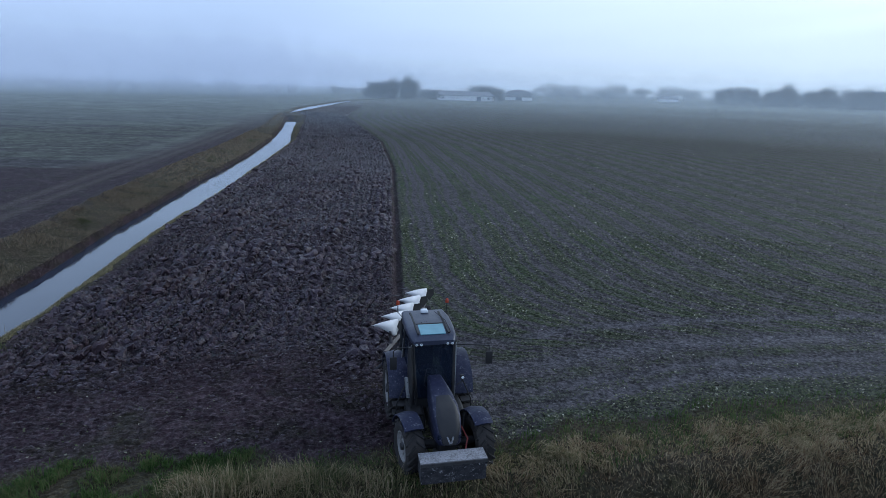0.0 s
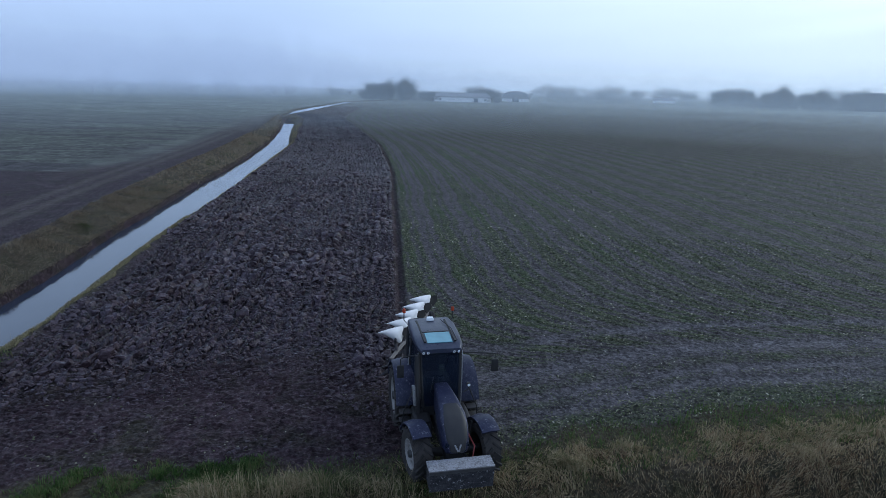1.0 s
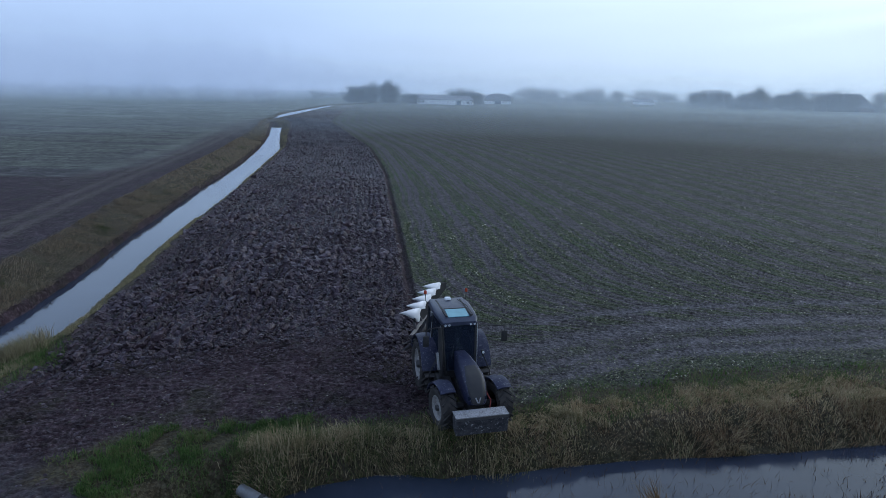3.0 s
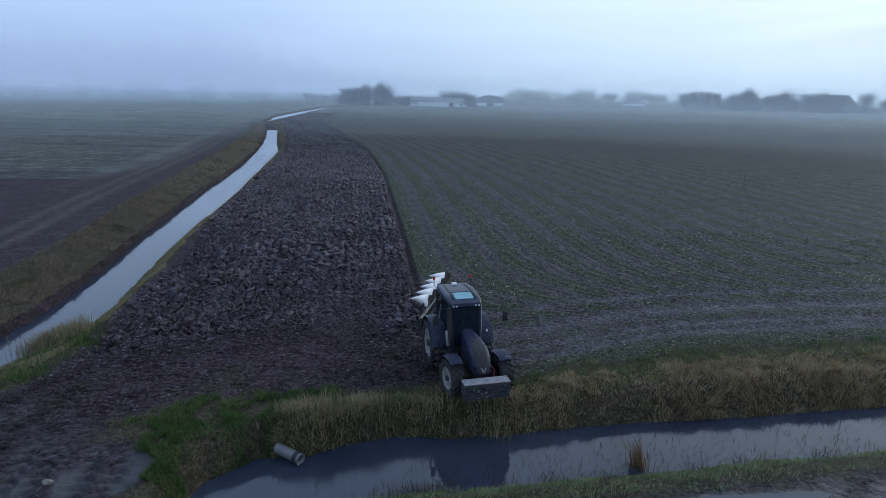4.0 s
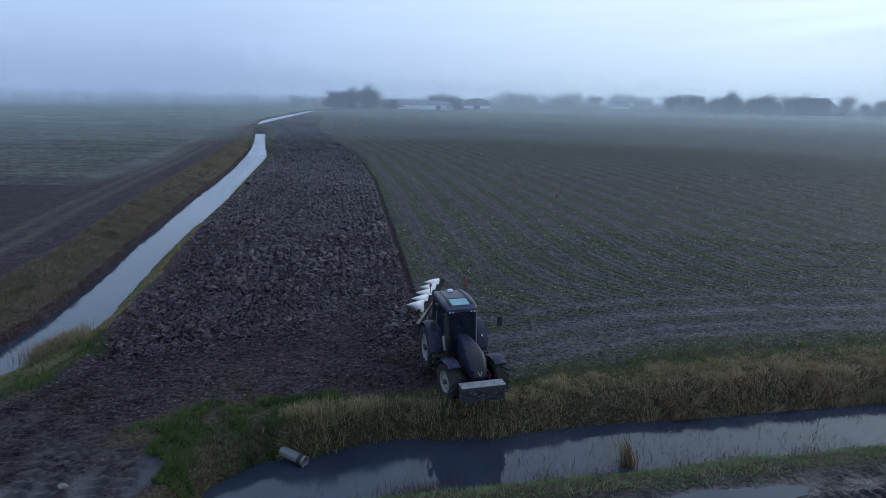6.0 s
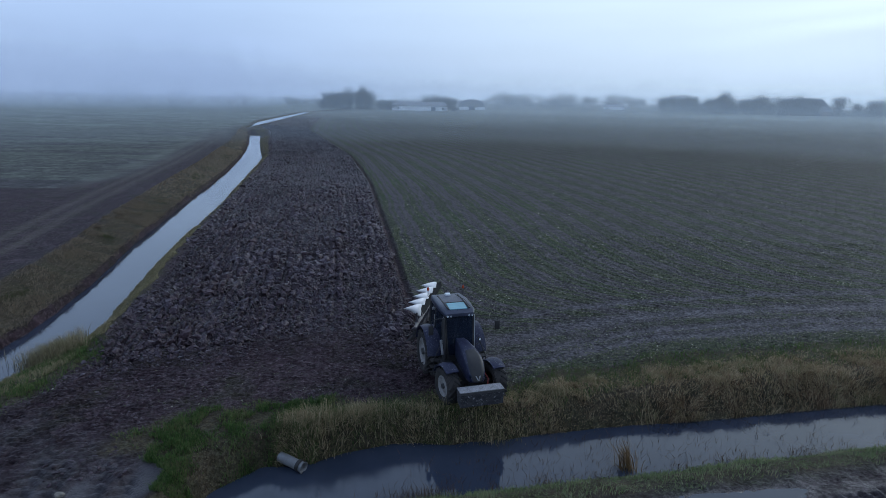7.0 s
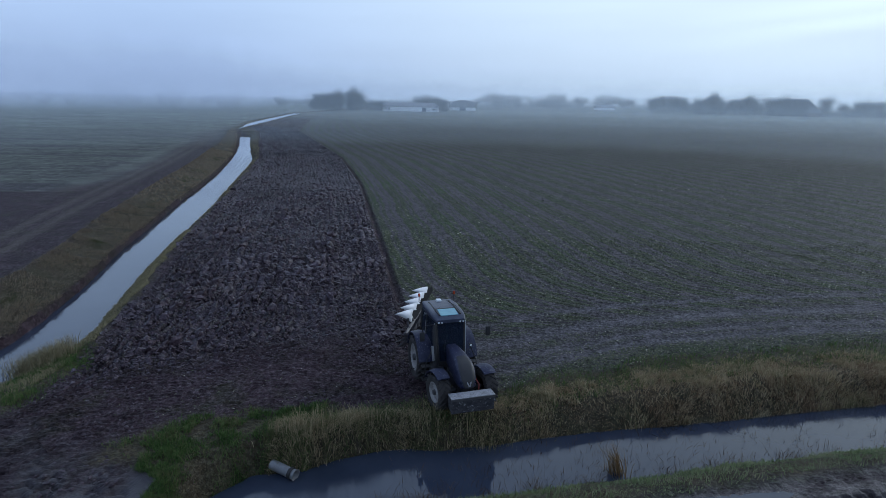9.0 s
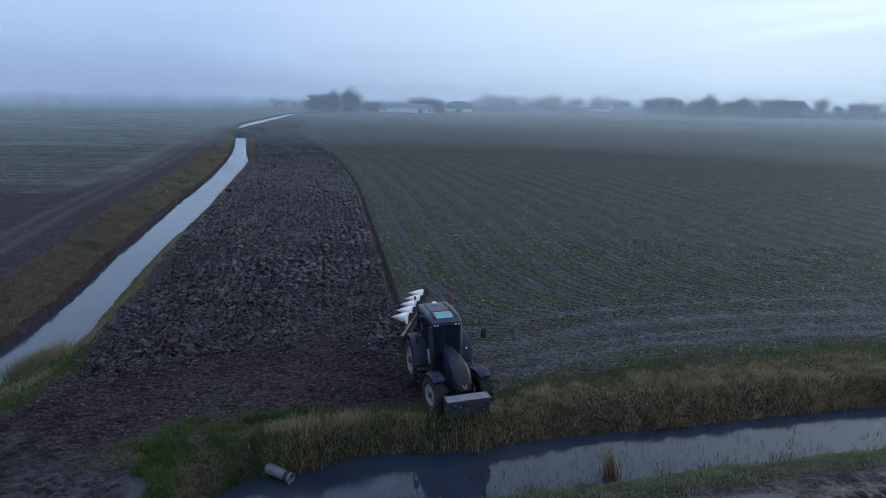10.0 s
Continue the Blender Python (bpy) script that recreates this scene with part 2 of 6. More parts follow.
def water_material():
    n = Nodes("still_water", rough=0.03, spec=0.6)
    n.bsdf.inputs["IOR"].default_value = 1.44
    n.colour(n.mix(n.span(n.noise(0.5, 4), 0.35, 0.65), (0.022, 0.030, 0.049), (0.033, 0.042, 0.064)))
    n.bump(n.noise(5, 3, 0.5, (1, 1, 1)), 0.05, 0.01)
    return n.mat


def blade_material(name, stops, rough=0.6):
    """Colours of single blades, chosen at random along the stops."""
    n = Nodes(name, rough=rough, spec=0.1)
    r = n.node("ShaderNodeValToRGB")
    e = r.color_ramp.elements
    for i, c in enumerate(stops):
        p = i / (len(stops) - 1)
        el = e[0] if i == 0 else (e[len(e) - 1] if i == len(stops) - 1 else e.new(p))
        el.position, el.color = p, (*c, 1)
    patch = n.span(n.noise(0.7, 4, 0.65), 0.3, 0.7)
    n.link(n.math("ADD", n.attr("tone"), n.math("ADD", n.math("MULTIPLY", n.math("SUBTRACT", n.island(), 0.2), 0.62), n.math("MULTIPLY", patch, 0.25))), r.inputs[0])
    n.colour(r.outputs[0])
    # thin blades let light through
    thin, both = n.node("ShaderNodeBsdfTranslucent"), n.node("ShaderNodeMixShader")
    n.link(r.outputs[0], thin.inputs[0])
    both.inputs[0].default_value = 0.4
    n.link(n.bsdf.outputs[0], both.inputs[1]), n.link(thin.outputs[0], both.inputs[2])
    n.link(both.outputs[0], n.tree.nodes["Material Output"].inputs["Surface"])
    return n.mat


def plain(name, colour, rough=0.5, metal=0.0, dirt=None, amount=0.5, scale=6.0, bump=0.0, flecks=0.0):
    """A surface with two scales of wear; dirt is the colour of splashes and dust."""
    n = Nodes(name, rough, metal)
    n.local()
    mid, fine = n.noise(scale * 0.25, 5, 0.65), n.noise(scale, 7, 0.7)
    dark = tuple(0.72 * v for v in colour)
    c = n.mix(n.span(mid, 0.3, 0.7), dark, colour)
    if dirt:
        c = n.mix(n.math("MULTIPLY", n.span(n.math("ADD", mid, fine), 0.85, 1.3), amount), c, dirt)
        n.rough(n.span(fine, 0.3, 0.7, rough, min(1.0, rough + 0.3)))
    if flecks:
        c = n.mix(n.math("MULTIPLY", n.span(n.noise(11, 6, 0.75), 0.58, 0.66), flecks), c, (0.42, 0.41, 0.42))
    n.colour(c)
    if bump:
        n.bump(fine, 0.5, bump)
    return n.mat


def twig_material(name, colour):
    """Bare winter twigs, made half translucent so backlight pales them like haze."""
    n = Nodes(name, rough=0.8, spec=0.05)
    c = n.mix(n.span(n.noise(0.25, 4), 0.3, 0.7), tuple(0.8 * v for v in colour), colour)
    n.colour(c)
    thin, lit = n.node("ShaderNodeBsdfTranslucent"), n.node("ShaderNodeMixShader")
    n.link(c, thin.inputs[0])
    lit.inputs[0].default_value = 0.5
    n.link(n.bsdf.outputs[0], lit.inputs[1]), n.link(thin.outputs[0], lit.inputs[2])
    n.link(lit.outputs[0], n.tree.nodes["Material Output"].inputs["Surface"])
    return n.mat


def glass_material(name, tint, rough=0.02):
    n = Nodes(name, rough, spec=0.8)
    n.colour(tint)
    clear, both = n.node("ShaderNodeBsdfTransparent"), n.node("ShaderNodeMixShader")
    clear.inputs[0].default_value = (0.55, 0.66, 0.70, 1)
    both.inputs[0].default_value = 0.62
    n.link(n.bsdf.outputs[0], both.inputs[1]), n.link(clear.outputs[0], both.inputs[2])
    n.link(both.outputs[0], n.tree.nodes["Material Output"].inputs["Surface"])
    return n.mat


M_GROUND = ground_material()
# clay bed under the clods, tinted dark to imitate shade in the gaps
M_SOIL = soil_material("gap_shaded_clay", 0.40)
M_CLAY = clay_material()
M_WATER = water_material()

# ---- shared helpers ----
rng = np.random.default_rng(7)


def mesh_from(name, verts, faces, mat, smooth=False, attrs=None):
    """A mesh from arrays: verts (n, 3); faces a list of (m, k) index arrays."""
    me = bpy.data.meshes.new(name)
    verts = np.asarray(verts, np.float32)
    me.vertices.add(len(verts))
    me.vertices.foreach_set("co", verts.ravel())
    loops = np.concatenate([np.asarray(f, np.int32).ravel() for f in faces])
    sizes = np.concatenate([np.full(len(f), np.asarray(f).shape[1], np.int32) for f in faces])
    me.loops.add(len(loops))
    me.loops.foreach_set("vertex_index", loops)
    me.polygons.add(len(sizes))
    me.polygons.foreach_set("loop_start", np.concatenate([[0], np.cumsum(sizes)[:-1]]).astype(np.int32))
    me.polygons.foreach_set("use_smooth", np.full(len(sizes), smooth))
    me.update(calc_edges=True)
    for key, values in (attrs or {}).items():
        me.attributes.new(key, "FLOAT", "POINT").data.foreach_set("value", np.asarray(values, np.float32).ravel())
    me.materials.append(mat)
    return me


def grid_faces(rows, cols):
    i = np.arange(rows * cols).reshape(rows, cols)
    return np.stack([i[:-1, :-1], i[:-1, 1:], i[1:, 1:], i[1:, :-1]], -1).reshape(-1, 4)


def smooth(a, b, v):
    t = np.clip((v - a) / (b - a), 0, 1)
    return t * t * (3 - 2 * t)


def hash2(i, j, k=0):
    """A random number from 0 to 1 for each pair of whole numbers."""
    h = (i.astype(np.int64) * 374761393 + j.astype(np.int64) * 668265263 + k * 2147483647) & 0xFFFFFFFF
    h = ((h ^ (h >> 13)) * 1274126177) & 0xFFFFFFFF
    h = ((h ^ (h >> 16)) * 2246822519) & 0xFFFFFFFF
    return ((h ^ (h >> 15)) & 0xFFFFFF) / float(0x1000000)


def vnoise(x, y, k=0):
    i, j = np.floor(x), np.floor(y)
    u, v = x - i, y - j
    u, v = u * u * (3 - 2 * u), v * v * (3 - 2 * v)
    a = hash2(i, j, k) * (1 - u) + hash2(i + 1, j, k) * u
    b = hash2(i, j + 1, k) * (1 - u) + hash2(i + 1, j + 1, k) * u
    return a * (1 - v) + b * v


def fnoise(x, y, octaves=4, k=0):
    total, amp, norm = 0, 1.0, 0.0
    for o in range(octaves):
        total = total + amp * vnoise(x * 2 ** o + 17.3 * o, y * 2 ** o - 9.1 * o, k + o)
        norm += amp
        amp *= 0.5
    return total / norm


def lumps(x, y, k=0):
    """Rounded, tilted lumps: a height from 0 to 1 that falls into gaps between cells."""
    i0, j0 = np.floor(x), np.floor(y)
    d1, d2, tilt = np.full(x.shape, 9.0), np.full(x.shape, 9.0), np.zeros(x.shape)
    for di in (-1, 0, 1):
        for dj in (-1, 0, 1):
            i, j = i0 + di, j0 + dj
            px, py = i + hash2(i, j, k), j + hash2(i, j, k + 1)
            dx, dy = x - px, y - py
            d = np.sqrt(dx * dx + dy * dy)
            lean = 0.75 + 0.5 * hash2(i, j, k + 2) + (hash2(i, j, k + 3) - 0.5) * 1.1 * dx + (hash2(i, j, k + 4) - 0.5) * 1.1 * dy
            near = d < d1
            d2 = np.where(near, d1, np.minimum(d2, d))
            tilt = np.where(near, lean, tilt)
            d1 = np.where(near, d, d1)
    return np.clip((d2 - d1) * 2.2, 0, 1) ** 0.6 * tilt


# ---- the plan: outlines of the waters, fields and tracks ----
def curve(*pairs):
    a = np.array(pairs, float)
    return lambda v: np.interp(v, a[:, 0], a[:, 1])


WATER_Z = -1.0
PUDDLES = ((6.6, 13.9, 2.7, 0.45, 0.27), (-9.75, 13.2, 0.5, 1.15, 0.2), (-11.0, 12.5, 0.42, 0.6, 0.2), (-12.5, 12.0, 0.6, 0.5, 0.2))
# main ditch beside the ploughed land: x of its edges at each y
canal_right = curve((2, -27), (12, -23.5), (18, -20.9), (21, -19.9), (23.5, -19.2), (26, -19.5), (29, -20.6), (35, -22.4), (45, -25.2), (60, -28.8), (79, -34.2), (101, -40.3), (111, -43.3), (145, -56.8), (185, -71.8), (203, -83.6), (252, -92.6), (340, -109.6), (400, -120))
canal_left = curve((2, -31), (12, -26.6), (18, -23.6), (22, -22.2), (24.6, -22.6), (28, -23.3), (34, -24.9), (42, -27.6), (54, -30.9), (63, -33.6), (74, -36.4), (91, -41.2), (115, -48.7), (144, -59.4), (172, -70.5), (186, -76.0), (204, -85.8), (250, -95.3), (344, -112.3), (400, -123))
bank_left = curve((2, -35), (22, -25.6), (33, -27.9), (39, -29.6), (49, -33.2), (67, -38.6), (91, -45.4), (138, -60.5), (189, -79.5), (250, -98), (400, -126))
bank_right = curve((2, -22), (14, -17.2), (18, -16.3), (20.5, -16.4), (22.8, -17.3), (25.3, -17.9), (30.6, -19.2), (40.7, -22.4), (54.4, -25.8), (88, -34.9), (106, -40.0), (145, -54.3), (187, -70), (210, -82), (400, -117))
furrow = curve((10, 0.5), (17, -1.2), (21.2, -2.15), (22.7, -2.6), (24.8, -3.2), (50, -9.3), (74.8, -15.4), (86, -18.7), (110, -26), (124, -31.6), (163, -46.7), (191, -58), (224, -66.5), (300, -84))
# cross ditch: y of its edges at each x
ditch_far = curve((-9, 13.9), (-8, 14.5), (-7.2, 15.5), (-5.6, 15.9), (-4.6, 16.7), (-3.2, 17.3), (-1.2, 17.5), (0.7, 18.0), (2.8, 18.7), (4.9, 19.3), (7.1, 19.8), (9.4, 20.35), (11.8, 21.05), (16, 22.15), (60, 34.5))
ditch_near = curve((-9, 12.4), (-7.5, 12.9), (-1.4, 14.6), (-0.2, 15.0), (1.6, 15.4), (3.4, 16.0), (5.2, 16.4), (8.2, 17.4), (10.3, 17.9), (13.8, 18.8), (60, 31.5))
road_edge = curve((-9, 10.6), (-4, 11.8), (-0.1, 12.9), (2.2, 13.5), (4.6, 14.2), (7.2, 15.0), (9, 15.5), (12.2, 16.4), (60, 29))
verge_top = curve((-14, 13.0), (-11.8, 15.3), (-11, 16.7), (-9.4, 17.4), (-6.4, 17.9), (-3.4, 18.6), (0.7, 20.2), (3.0, 21.6), (8.1, 23.8), (12.1, 25.0), (18.3, 26.6), (60, 38.5))
clod_end = curve((-40, 25.1), (-18, 22.1), (-17, 20.1), (-15.9, 17.6), (-15.4, 16.6), (-14.9, 17.5), (-13.8, 19.8), (-12.7, 20.2), (-10.6, 20.9), (-9.2, 21.8), (-7.4, 22.8), (-6.3, 23.7), (-4.5, 21.9), (-3.2, 21), (-2.4, 20.7), (0, 20.1))


def ditch_open(x):
    return smooth(-9.0, -7.9, x)


def ground_height(x, y):
    """The height of the land, and where the cross ditch's bank is."""
    z = 0.06 * (fnoise(x * 0.12, y * 0.12, 3, 40) - 0.5) + 0.035 * (fnoise(x * 1.1, y * 1.1, 3, 44) - 0.5)
    # cross ditch
    n, f, r, g = ditch_near(x), ditch_far(x) + 0.05, road_edge(x), verge_top(x)
    top = f + np.clip((g - f) * 0.34, 0.4, 1.3)
    wob = 0.25 * (fnoise(x * 0.9, y * 0.4, 3, 50) - 0.5)
    yy = y + wob
    cut = np.where(yy < (n + f) / 2, -1.45 * smooth(0, 1, (yy - r) / (1.6 * (n - r))), -1.45 * (1 - smooth(-0.6, 1, (yy - f) / (top - f))))
    cut = np.where((yy > r) & (yy < top), cut, 0)
    z = z + cut * ditch_open(x)
    # main ditch
    L, R, bl, br = canal_left(y), canal_right(y), bank_left(y), bank_right(y)
    xx = x + 0.3 * (fnoise(x * 0.3, y * 0.8, 3, 60) - 0.5)
    tl = (xx - bl) / (L - bl)
    cut = np.where(xx < (L + R) / 2, -0.5 * smooth(0, 1, tl) - 0.95 * smooth(0.92, 1.06, tl), -1.45 * (1 - smooth(-0.5, 1, (xx - R) / (br - R))))
    cut = np.where((xx > bl) & (xx < br), cut, 0)
    dam = 1 - smooth(182, 185, y) * (1 - smooth(198, 202, y))
    z = z + cut * dam * (1 - 0.62 * smooth(190, 200, y))
    z = z + 0.22 * np.exp(-((x - bl + 0.3) / 1.0) ** 2) * (y > 20)
    # open furrow beside the last slice
    fd = x - furrow(y) - 0.22
    z = z - 0.24 * np.exp(-(fd / 0.20) ** 4) * smooth(21.0, 21.8, y) * (1 - smooth(240, 260, y))
    # bed under the ploughed land
    inside = smooth(0.0, 0.8, furrow(y) - x) * smooth(0.2, 1.4, x - br) * smooth(1.4, 3.2, y - clod_end(x)) * (1 - smooth(290, 300, y))
    z = z - 0.28 * inside
    return z


def head_dist(x, y):
    """Distance from the turf at the field's end."""
    return (y - verge_top(x)) * 0.95


def row_phase(x, y):
    """Which drill row a place lies in: along the furrow, sweeping round to run along the headland."""
    a, b = (x - furrow(y)) * 0.97, head_dist(x, y)
    sweep = 7.0 * np.exp(-(np.clip(b, 2, 60) - 5.0) / 3.2)
    wander = np.clip(60 / np.maximum(y, 1), 0.25, 1)
    return (a - sweep) / 0.74 + (1.1 * (fnoise(x * 0.16, y * 0.16, 3, 66) - 0.5) + 0.4 * (fnoise(x * 0.7, y * 0.7, 2, 67) - 0.5)) * wander


def build_ground():
    def line(*runs):
        v = [np.arange(a, b, s) for a, b, s in runs]
        return np.concatenate(v)
    grow = np.cumsum(1.16 ** np.arange(1, 46) * 0.6)
    grow = grow[grow < 4300]
    xs = line((-125, -80, 1.2), (-80, -34, 0.5), (-34, -19, 0.17), (-19, 21, 0.115), (24, 50, 0.35))
    xs = np.concatenate([xs[0] - grow[::-1][:-1] - 0.4, xs, xs[-1] + 0.2 + grow])
    ys = line((-20, 8, 1.2), (8, 10, 0.2), (10, 29, 0.092), (29, 40, 0.17), (40, 60, 0.32), (60, 120, 0.8), (120, 420, 3.0))
    ys = np.concatenate([ys[0] - grow[::-1] - 1, ys, ys[-1] + 4 + grow])
    X, Y = np.meshgrid(xs, ys)
    Z = ground_height(X, Y)
    b = head_dist(X, Y)
    fur = furrow(Y)
    a = (X - fur) * 0.97
    right = smooth(0.25, 0.6, X - fur - 0.1 * (fnoise(X * 2, Y * 2, 2, 3) - 0.5))
    edge = fnoise(X * 0.7, Y * 0.7, 4, 8) - 0.5
    # headland soil takes over left of the last slice
    grassy = smooth(-0.5, 0.4, verge_top(X) - Y + 1.5 * edge) * smooth(-0.4, 0.5, Y - road_edge(X) + 0.7 * edge) * smooth(-12.2, -11.0, X + 1.6 * edge)
    past = smooth(-9.7, -8.9, X + 0.6 * edge)
    grassy = grassy * np.maximum(past, smooth(-0.6, 0.3, Y - 14.5 + (X + 11) * 0.25 + 1.5 * edge))
    L, R, bl, br = canal_left(Y), canal_right(Y), bank_left(Y), bank_right(Y)
    side = smooth(-1.0, 0.2, X - bl + 1.6 * edge) * (1 - smooth(-0.5, 0.3, X - br + 0.8 * edge)) * (Y > 14)
    side = side * np.where(X < (L + R) / 2, 1 - smooth(-0.45, -0.2, X - L), 1)
    grass = np.clip(grassy + side, 0, 1)
    stub = right * (1 - grassy) * smooth(0.0, 0.6, X - fur)
    phase = row_phase(X, Y)
    rowed = smooth(2.5, 7.0, b) * right
    row = 0.5 + 0.5 * np.sin(phase * 2 * np.pi)
    Z = Z + 0.04 * (row - 0.5) * rowed * stub * (1 - smooth(35, 55, Y))
    # wheelings along the headland
    wander = 1.3 * (fnoise(X * 0.12, Y * 0.12, 3, 21) - 0.5)
    pale = sum(np.exp(-((b - c + wander) / w) ** 2) for c, w in ((1.5, 0.38), (2.5, 0.3), (4.3, 0.55), (6.6, 0.3))) * smooth(-0.5, 2.5, a) * smooth(0.2, 1.2, b)
    pale = np.clip(pale, 0, 1) * (0.55 + 0.45 * smooth(0, 14, a))
    Z = Z - 0.04 * pale
    # fields beyond the main ditch
    edge_x = np.interp(Y, [40, 60, 63, 73, 89, 118, 180, 400], [-75, -60, -47, -46.3, -51, -60.5, -81, -130])
    crop = smooth(0.0, 4.0, edge_x - X + 2 * edge) * smooth(45, 62, Y + 0.25 * X + 14)
    phase = np.where(X < bl, (Y * 0.94 - X * 0.35) / 3.4 + 0.8 * (fnoise(X * 0.05, Y * 0.05, 3, 68) - 0.5), phase)
    rowed = np.where(X < bl, 1.0, rowed)
    d = bl - X
    track = sum(np.exp(-((d - c) / 0.45) ** 2) for c in (4.2, 6.1)) + 0.7 * np.exp(-((d - 9.5) / 1.2) ** 2) * smooth(50, 75, Y)
    track = np.clip(track, 0, 1) * (Y > 15) * (X < bl)
    # pales the land with distance to imitate haze, plus real pale green strips
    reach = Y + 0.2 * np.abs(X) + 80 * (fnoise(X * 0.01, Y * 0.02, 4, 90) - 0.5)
    pasture_haze = np.where(X < bl, smooth(60, 330, reach) * 0.75, smooth(150, 450, reach) * 0.6)
    pasture_haze = np.maximum(pasture_haze, 0.4 * np.exp(-((edge_x - X - 2.5) / 3.0) ** 2) * smooth(58, 75, Y) * (1 - smooth(150, 190, Y)) * (0.4 + 0.6 * fnoise(X * 0.2, Y * 0.1, 3, 69)))
    pasture_haze = np.maximum(pasture_haze, smooth(440, 470, Y + 0.1 * X) * (1 - smooth(640, 700, Y)) * smooth(-60, 0, X) * 0.9)
    # road on the near side, and the muddy crossing
    road = smooth(0.0, 0.7, road_edge(X) - Y + 0.5 * edge)
    cross = (1 - smooth(-10.6, -8.8, X + 2.0 * edge)) * (1 - smooth(14.0, 15.6, Y + 0.35 * (X + 11) + 1.5 * edge)) * (X > bl)
    mud = np.clip(np.maximum(road, 0.55 * cross), 0, 1) * (1 - grass * 0.9)
    # ruts with lug prints over the crossing and the road
    def ruts(u, v, lines, amount):
        out = 0
        for c in lines:
            t = (u - c) / 0.28
            lug = 0.5 + 0.5 * np.sin((v + np.abs(u - c) * 0.9) / 0.40 * 2 * np.pi)
            out = out + np.exp(-t ** 4) * (-0.05 - 0.13 * lug)
        return out * amount

    def prints(u, v, lines, amount):
        """Where the tyres have pressed the mud smooth; painted paler so the prints show."""
        out = 0
        for c in lines:
            out = out + np.exp(-((u - c) / 0.34) ** 4) * (0.25 + 0.75 * (0.5 - 0.5 * np.sin((v + np.abs(u - c) * 0.9) / 0.40 * 2 * np.pi)))
        return np.clip(out, 0, 1) * amount
    turn = X + 0.25 * (Y - 12)
    Z = Z + ruts(turn, Y, (-14.6, -12.6, -11.9, -10.6, -9.8, -16.6), cross * smooth(14.2, 13.2, Y))
    Z = Z + ruts(Y - road_edge(X), X, (-1.5, -3.4, -4.4), road)
    slick_sheen = 0.8 * prints(turn, Y, (-14.6, -12.6, -11.9, -10.6, -9.8, -16.6), cross * smooth(14.6, 13.4, Y)) + 0.5 * prints(Y - road_edge(X), X, (-1.5, -3.4, -4.4), road)
    # shallow dips that hold puddles
    dip = np.zeros(X.shape)
    for cx, cy, rx, ry, tw in PUDDLES:
        u, v = (X - cx) * math.cos(tw) + (Y - cy) * math.sin(tw), -(X - cx) * math.sin(tw) + (Y - cy) * math.cos(tw)
        dip = np.maximum(dip, 1 - smooth(0.6, 1.25, np.hypot(u / rx, v / ry) + 0.7 * edge))
    mud = np.maximum(mud, dip * (1 - grass))
    slick_sheen = np.clip(np.maximum(slick_sheen, dip) * (1 - grass), 0, 1)
    # broken soil of the headland
    head = smooth(-0.3, 0.8, Y - verge_top(X)) * (1 - right) * smooth(0, 1, X - br)
    rough = np.clip(head + 0.6 * cross * smooth(12.6, 13.8, Y) + 0.12 * road, 0, 1)
    near = Y < 60
    lump = np.zeros(X.shape)
    pick = near & (rough > 0.02) & (X > -34) & (X < 30)
    tread = smooth(-9.5, -12.5, X[pick] + 0.5 * (Y[pick] - 16))
    lump[pick] = (0.065 + 0.085 * tread) * lumps(X[pick] * 1.9 + 0.5 * Y[pick], Y[pick] * 4.2 - 0.7 * X[pick], 70) + 0.035 * lumps(X[pick] * 5.6, Y[pick] * 5.6, 75)
    Z = Z + lump * rough * (0.65 + 0.9 * (fnoise(X * 0.4, Y * 0.4, 2, 33) - 0.4))
    Z = Z * 1.0 - dip * (lump * rough * 0.8 + 0.05)
    small = near & (stub > 0.1) & (X < 30)
    Z[small] += 0.040 * (lumps(X[small] * 5.5, Y[small] * 6.0, 80) - 0.4) * (1 - 0.7 * pale[small]) * stub[small] * (1 - smooth(34, 58, Y[small]))
    verts = np.stack([X, Y, Z], -1).reshape(-1, 3)
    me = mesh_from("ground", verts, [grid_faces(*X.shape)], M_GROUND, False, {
        "pasture_haze": pasture_haze, "grass": grass, "stubble": stub, "phase": phase, "rowed": rowed, "pale": pale, "crop": crop, "track": track, "mud": mud, "slick_sheen": slick_sheen})
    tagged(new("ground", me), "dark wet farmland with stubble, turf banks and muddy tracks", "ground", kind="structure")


build_ground()


def build_water(name, label, ring, z=WATER_Z):
    """Still water with its own flat surface, from a closed outline."""
    bm = bmesh.new()
    bm.faces.new([bm.verts.new((x, y, z)) for x, y in ring])
    bmesh.ops.triangulate(bm, faces=bm.faces)
    me = bpy.data.meshes.new(name)
    bm.to_mesh(me), bm.free()
    me.materials.append(M_WATER)
    tagged(new(name, me), label, "water", kind="structure")


ys = np.concatenate([np.arange(2, 60, 2.0), np.arange(60, 190, 5.0)])
build_water("water_main_ditch", "still grey water of a long straight ditch reflecting sky", [(canal_left(y) - 1.2, y) for y in ys] + [(canal_right(y) + 0.7, y) for y in ys[::-1]])
ys = np.arange(197, 400, 6.0)
build_water("water_far_ditch", "narrow strip of ditch water seen far off", [(canal_left(y) - 1.4, y) for y in ys] + [(canal_right(y) + 1.0, y) for y in ys[::-1]], -0.16)
xs = np.arange(-9.0, 60, 0.75)
build_water("water_cross_ditch", "dark still water of a ditch across the field end", [(x, ditch_near(x) - 0.7) for x in xs] + [(x, ditch_far(x) + 0.8) for x in xs[::-1]])


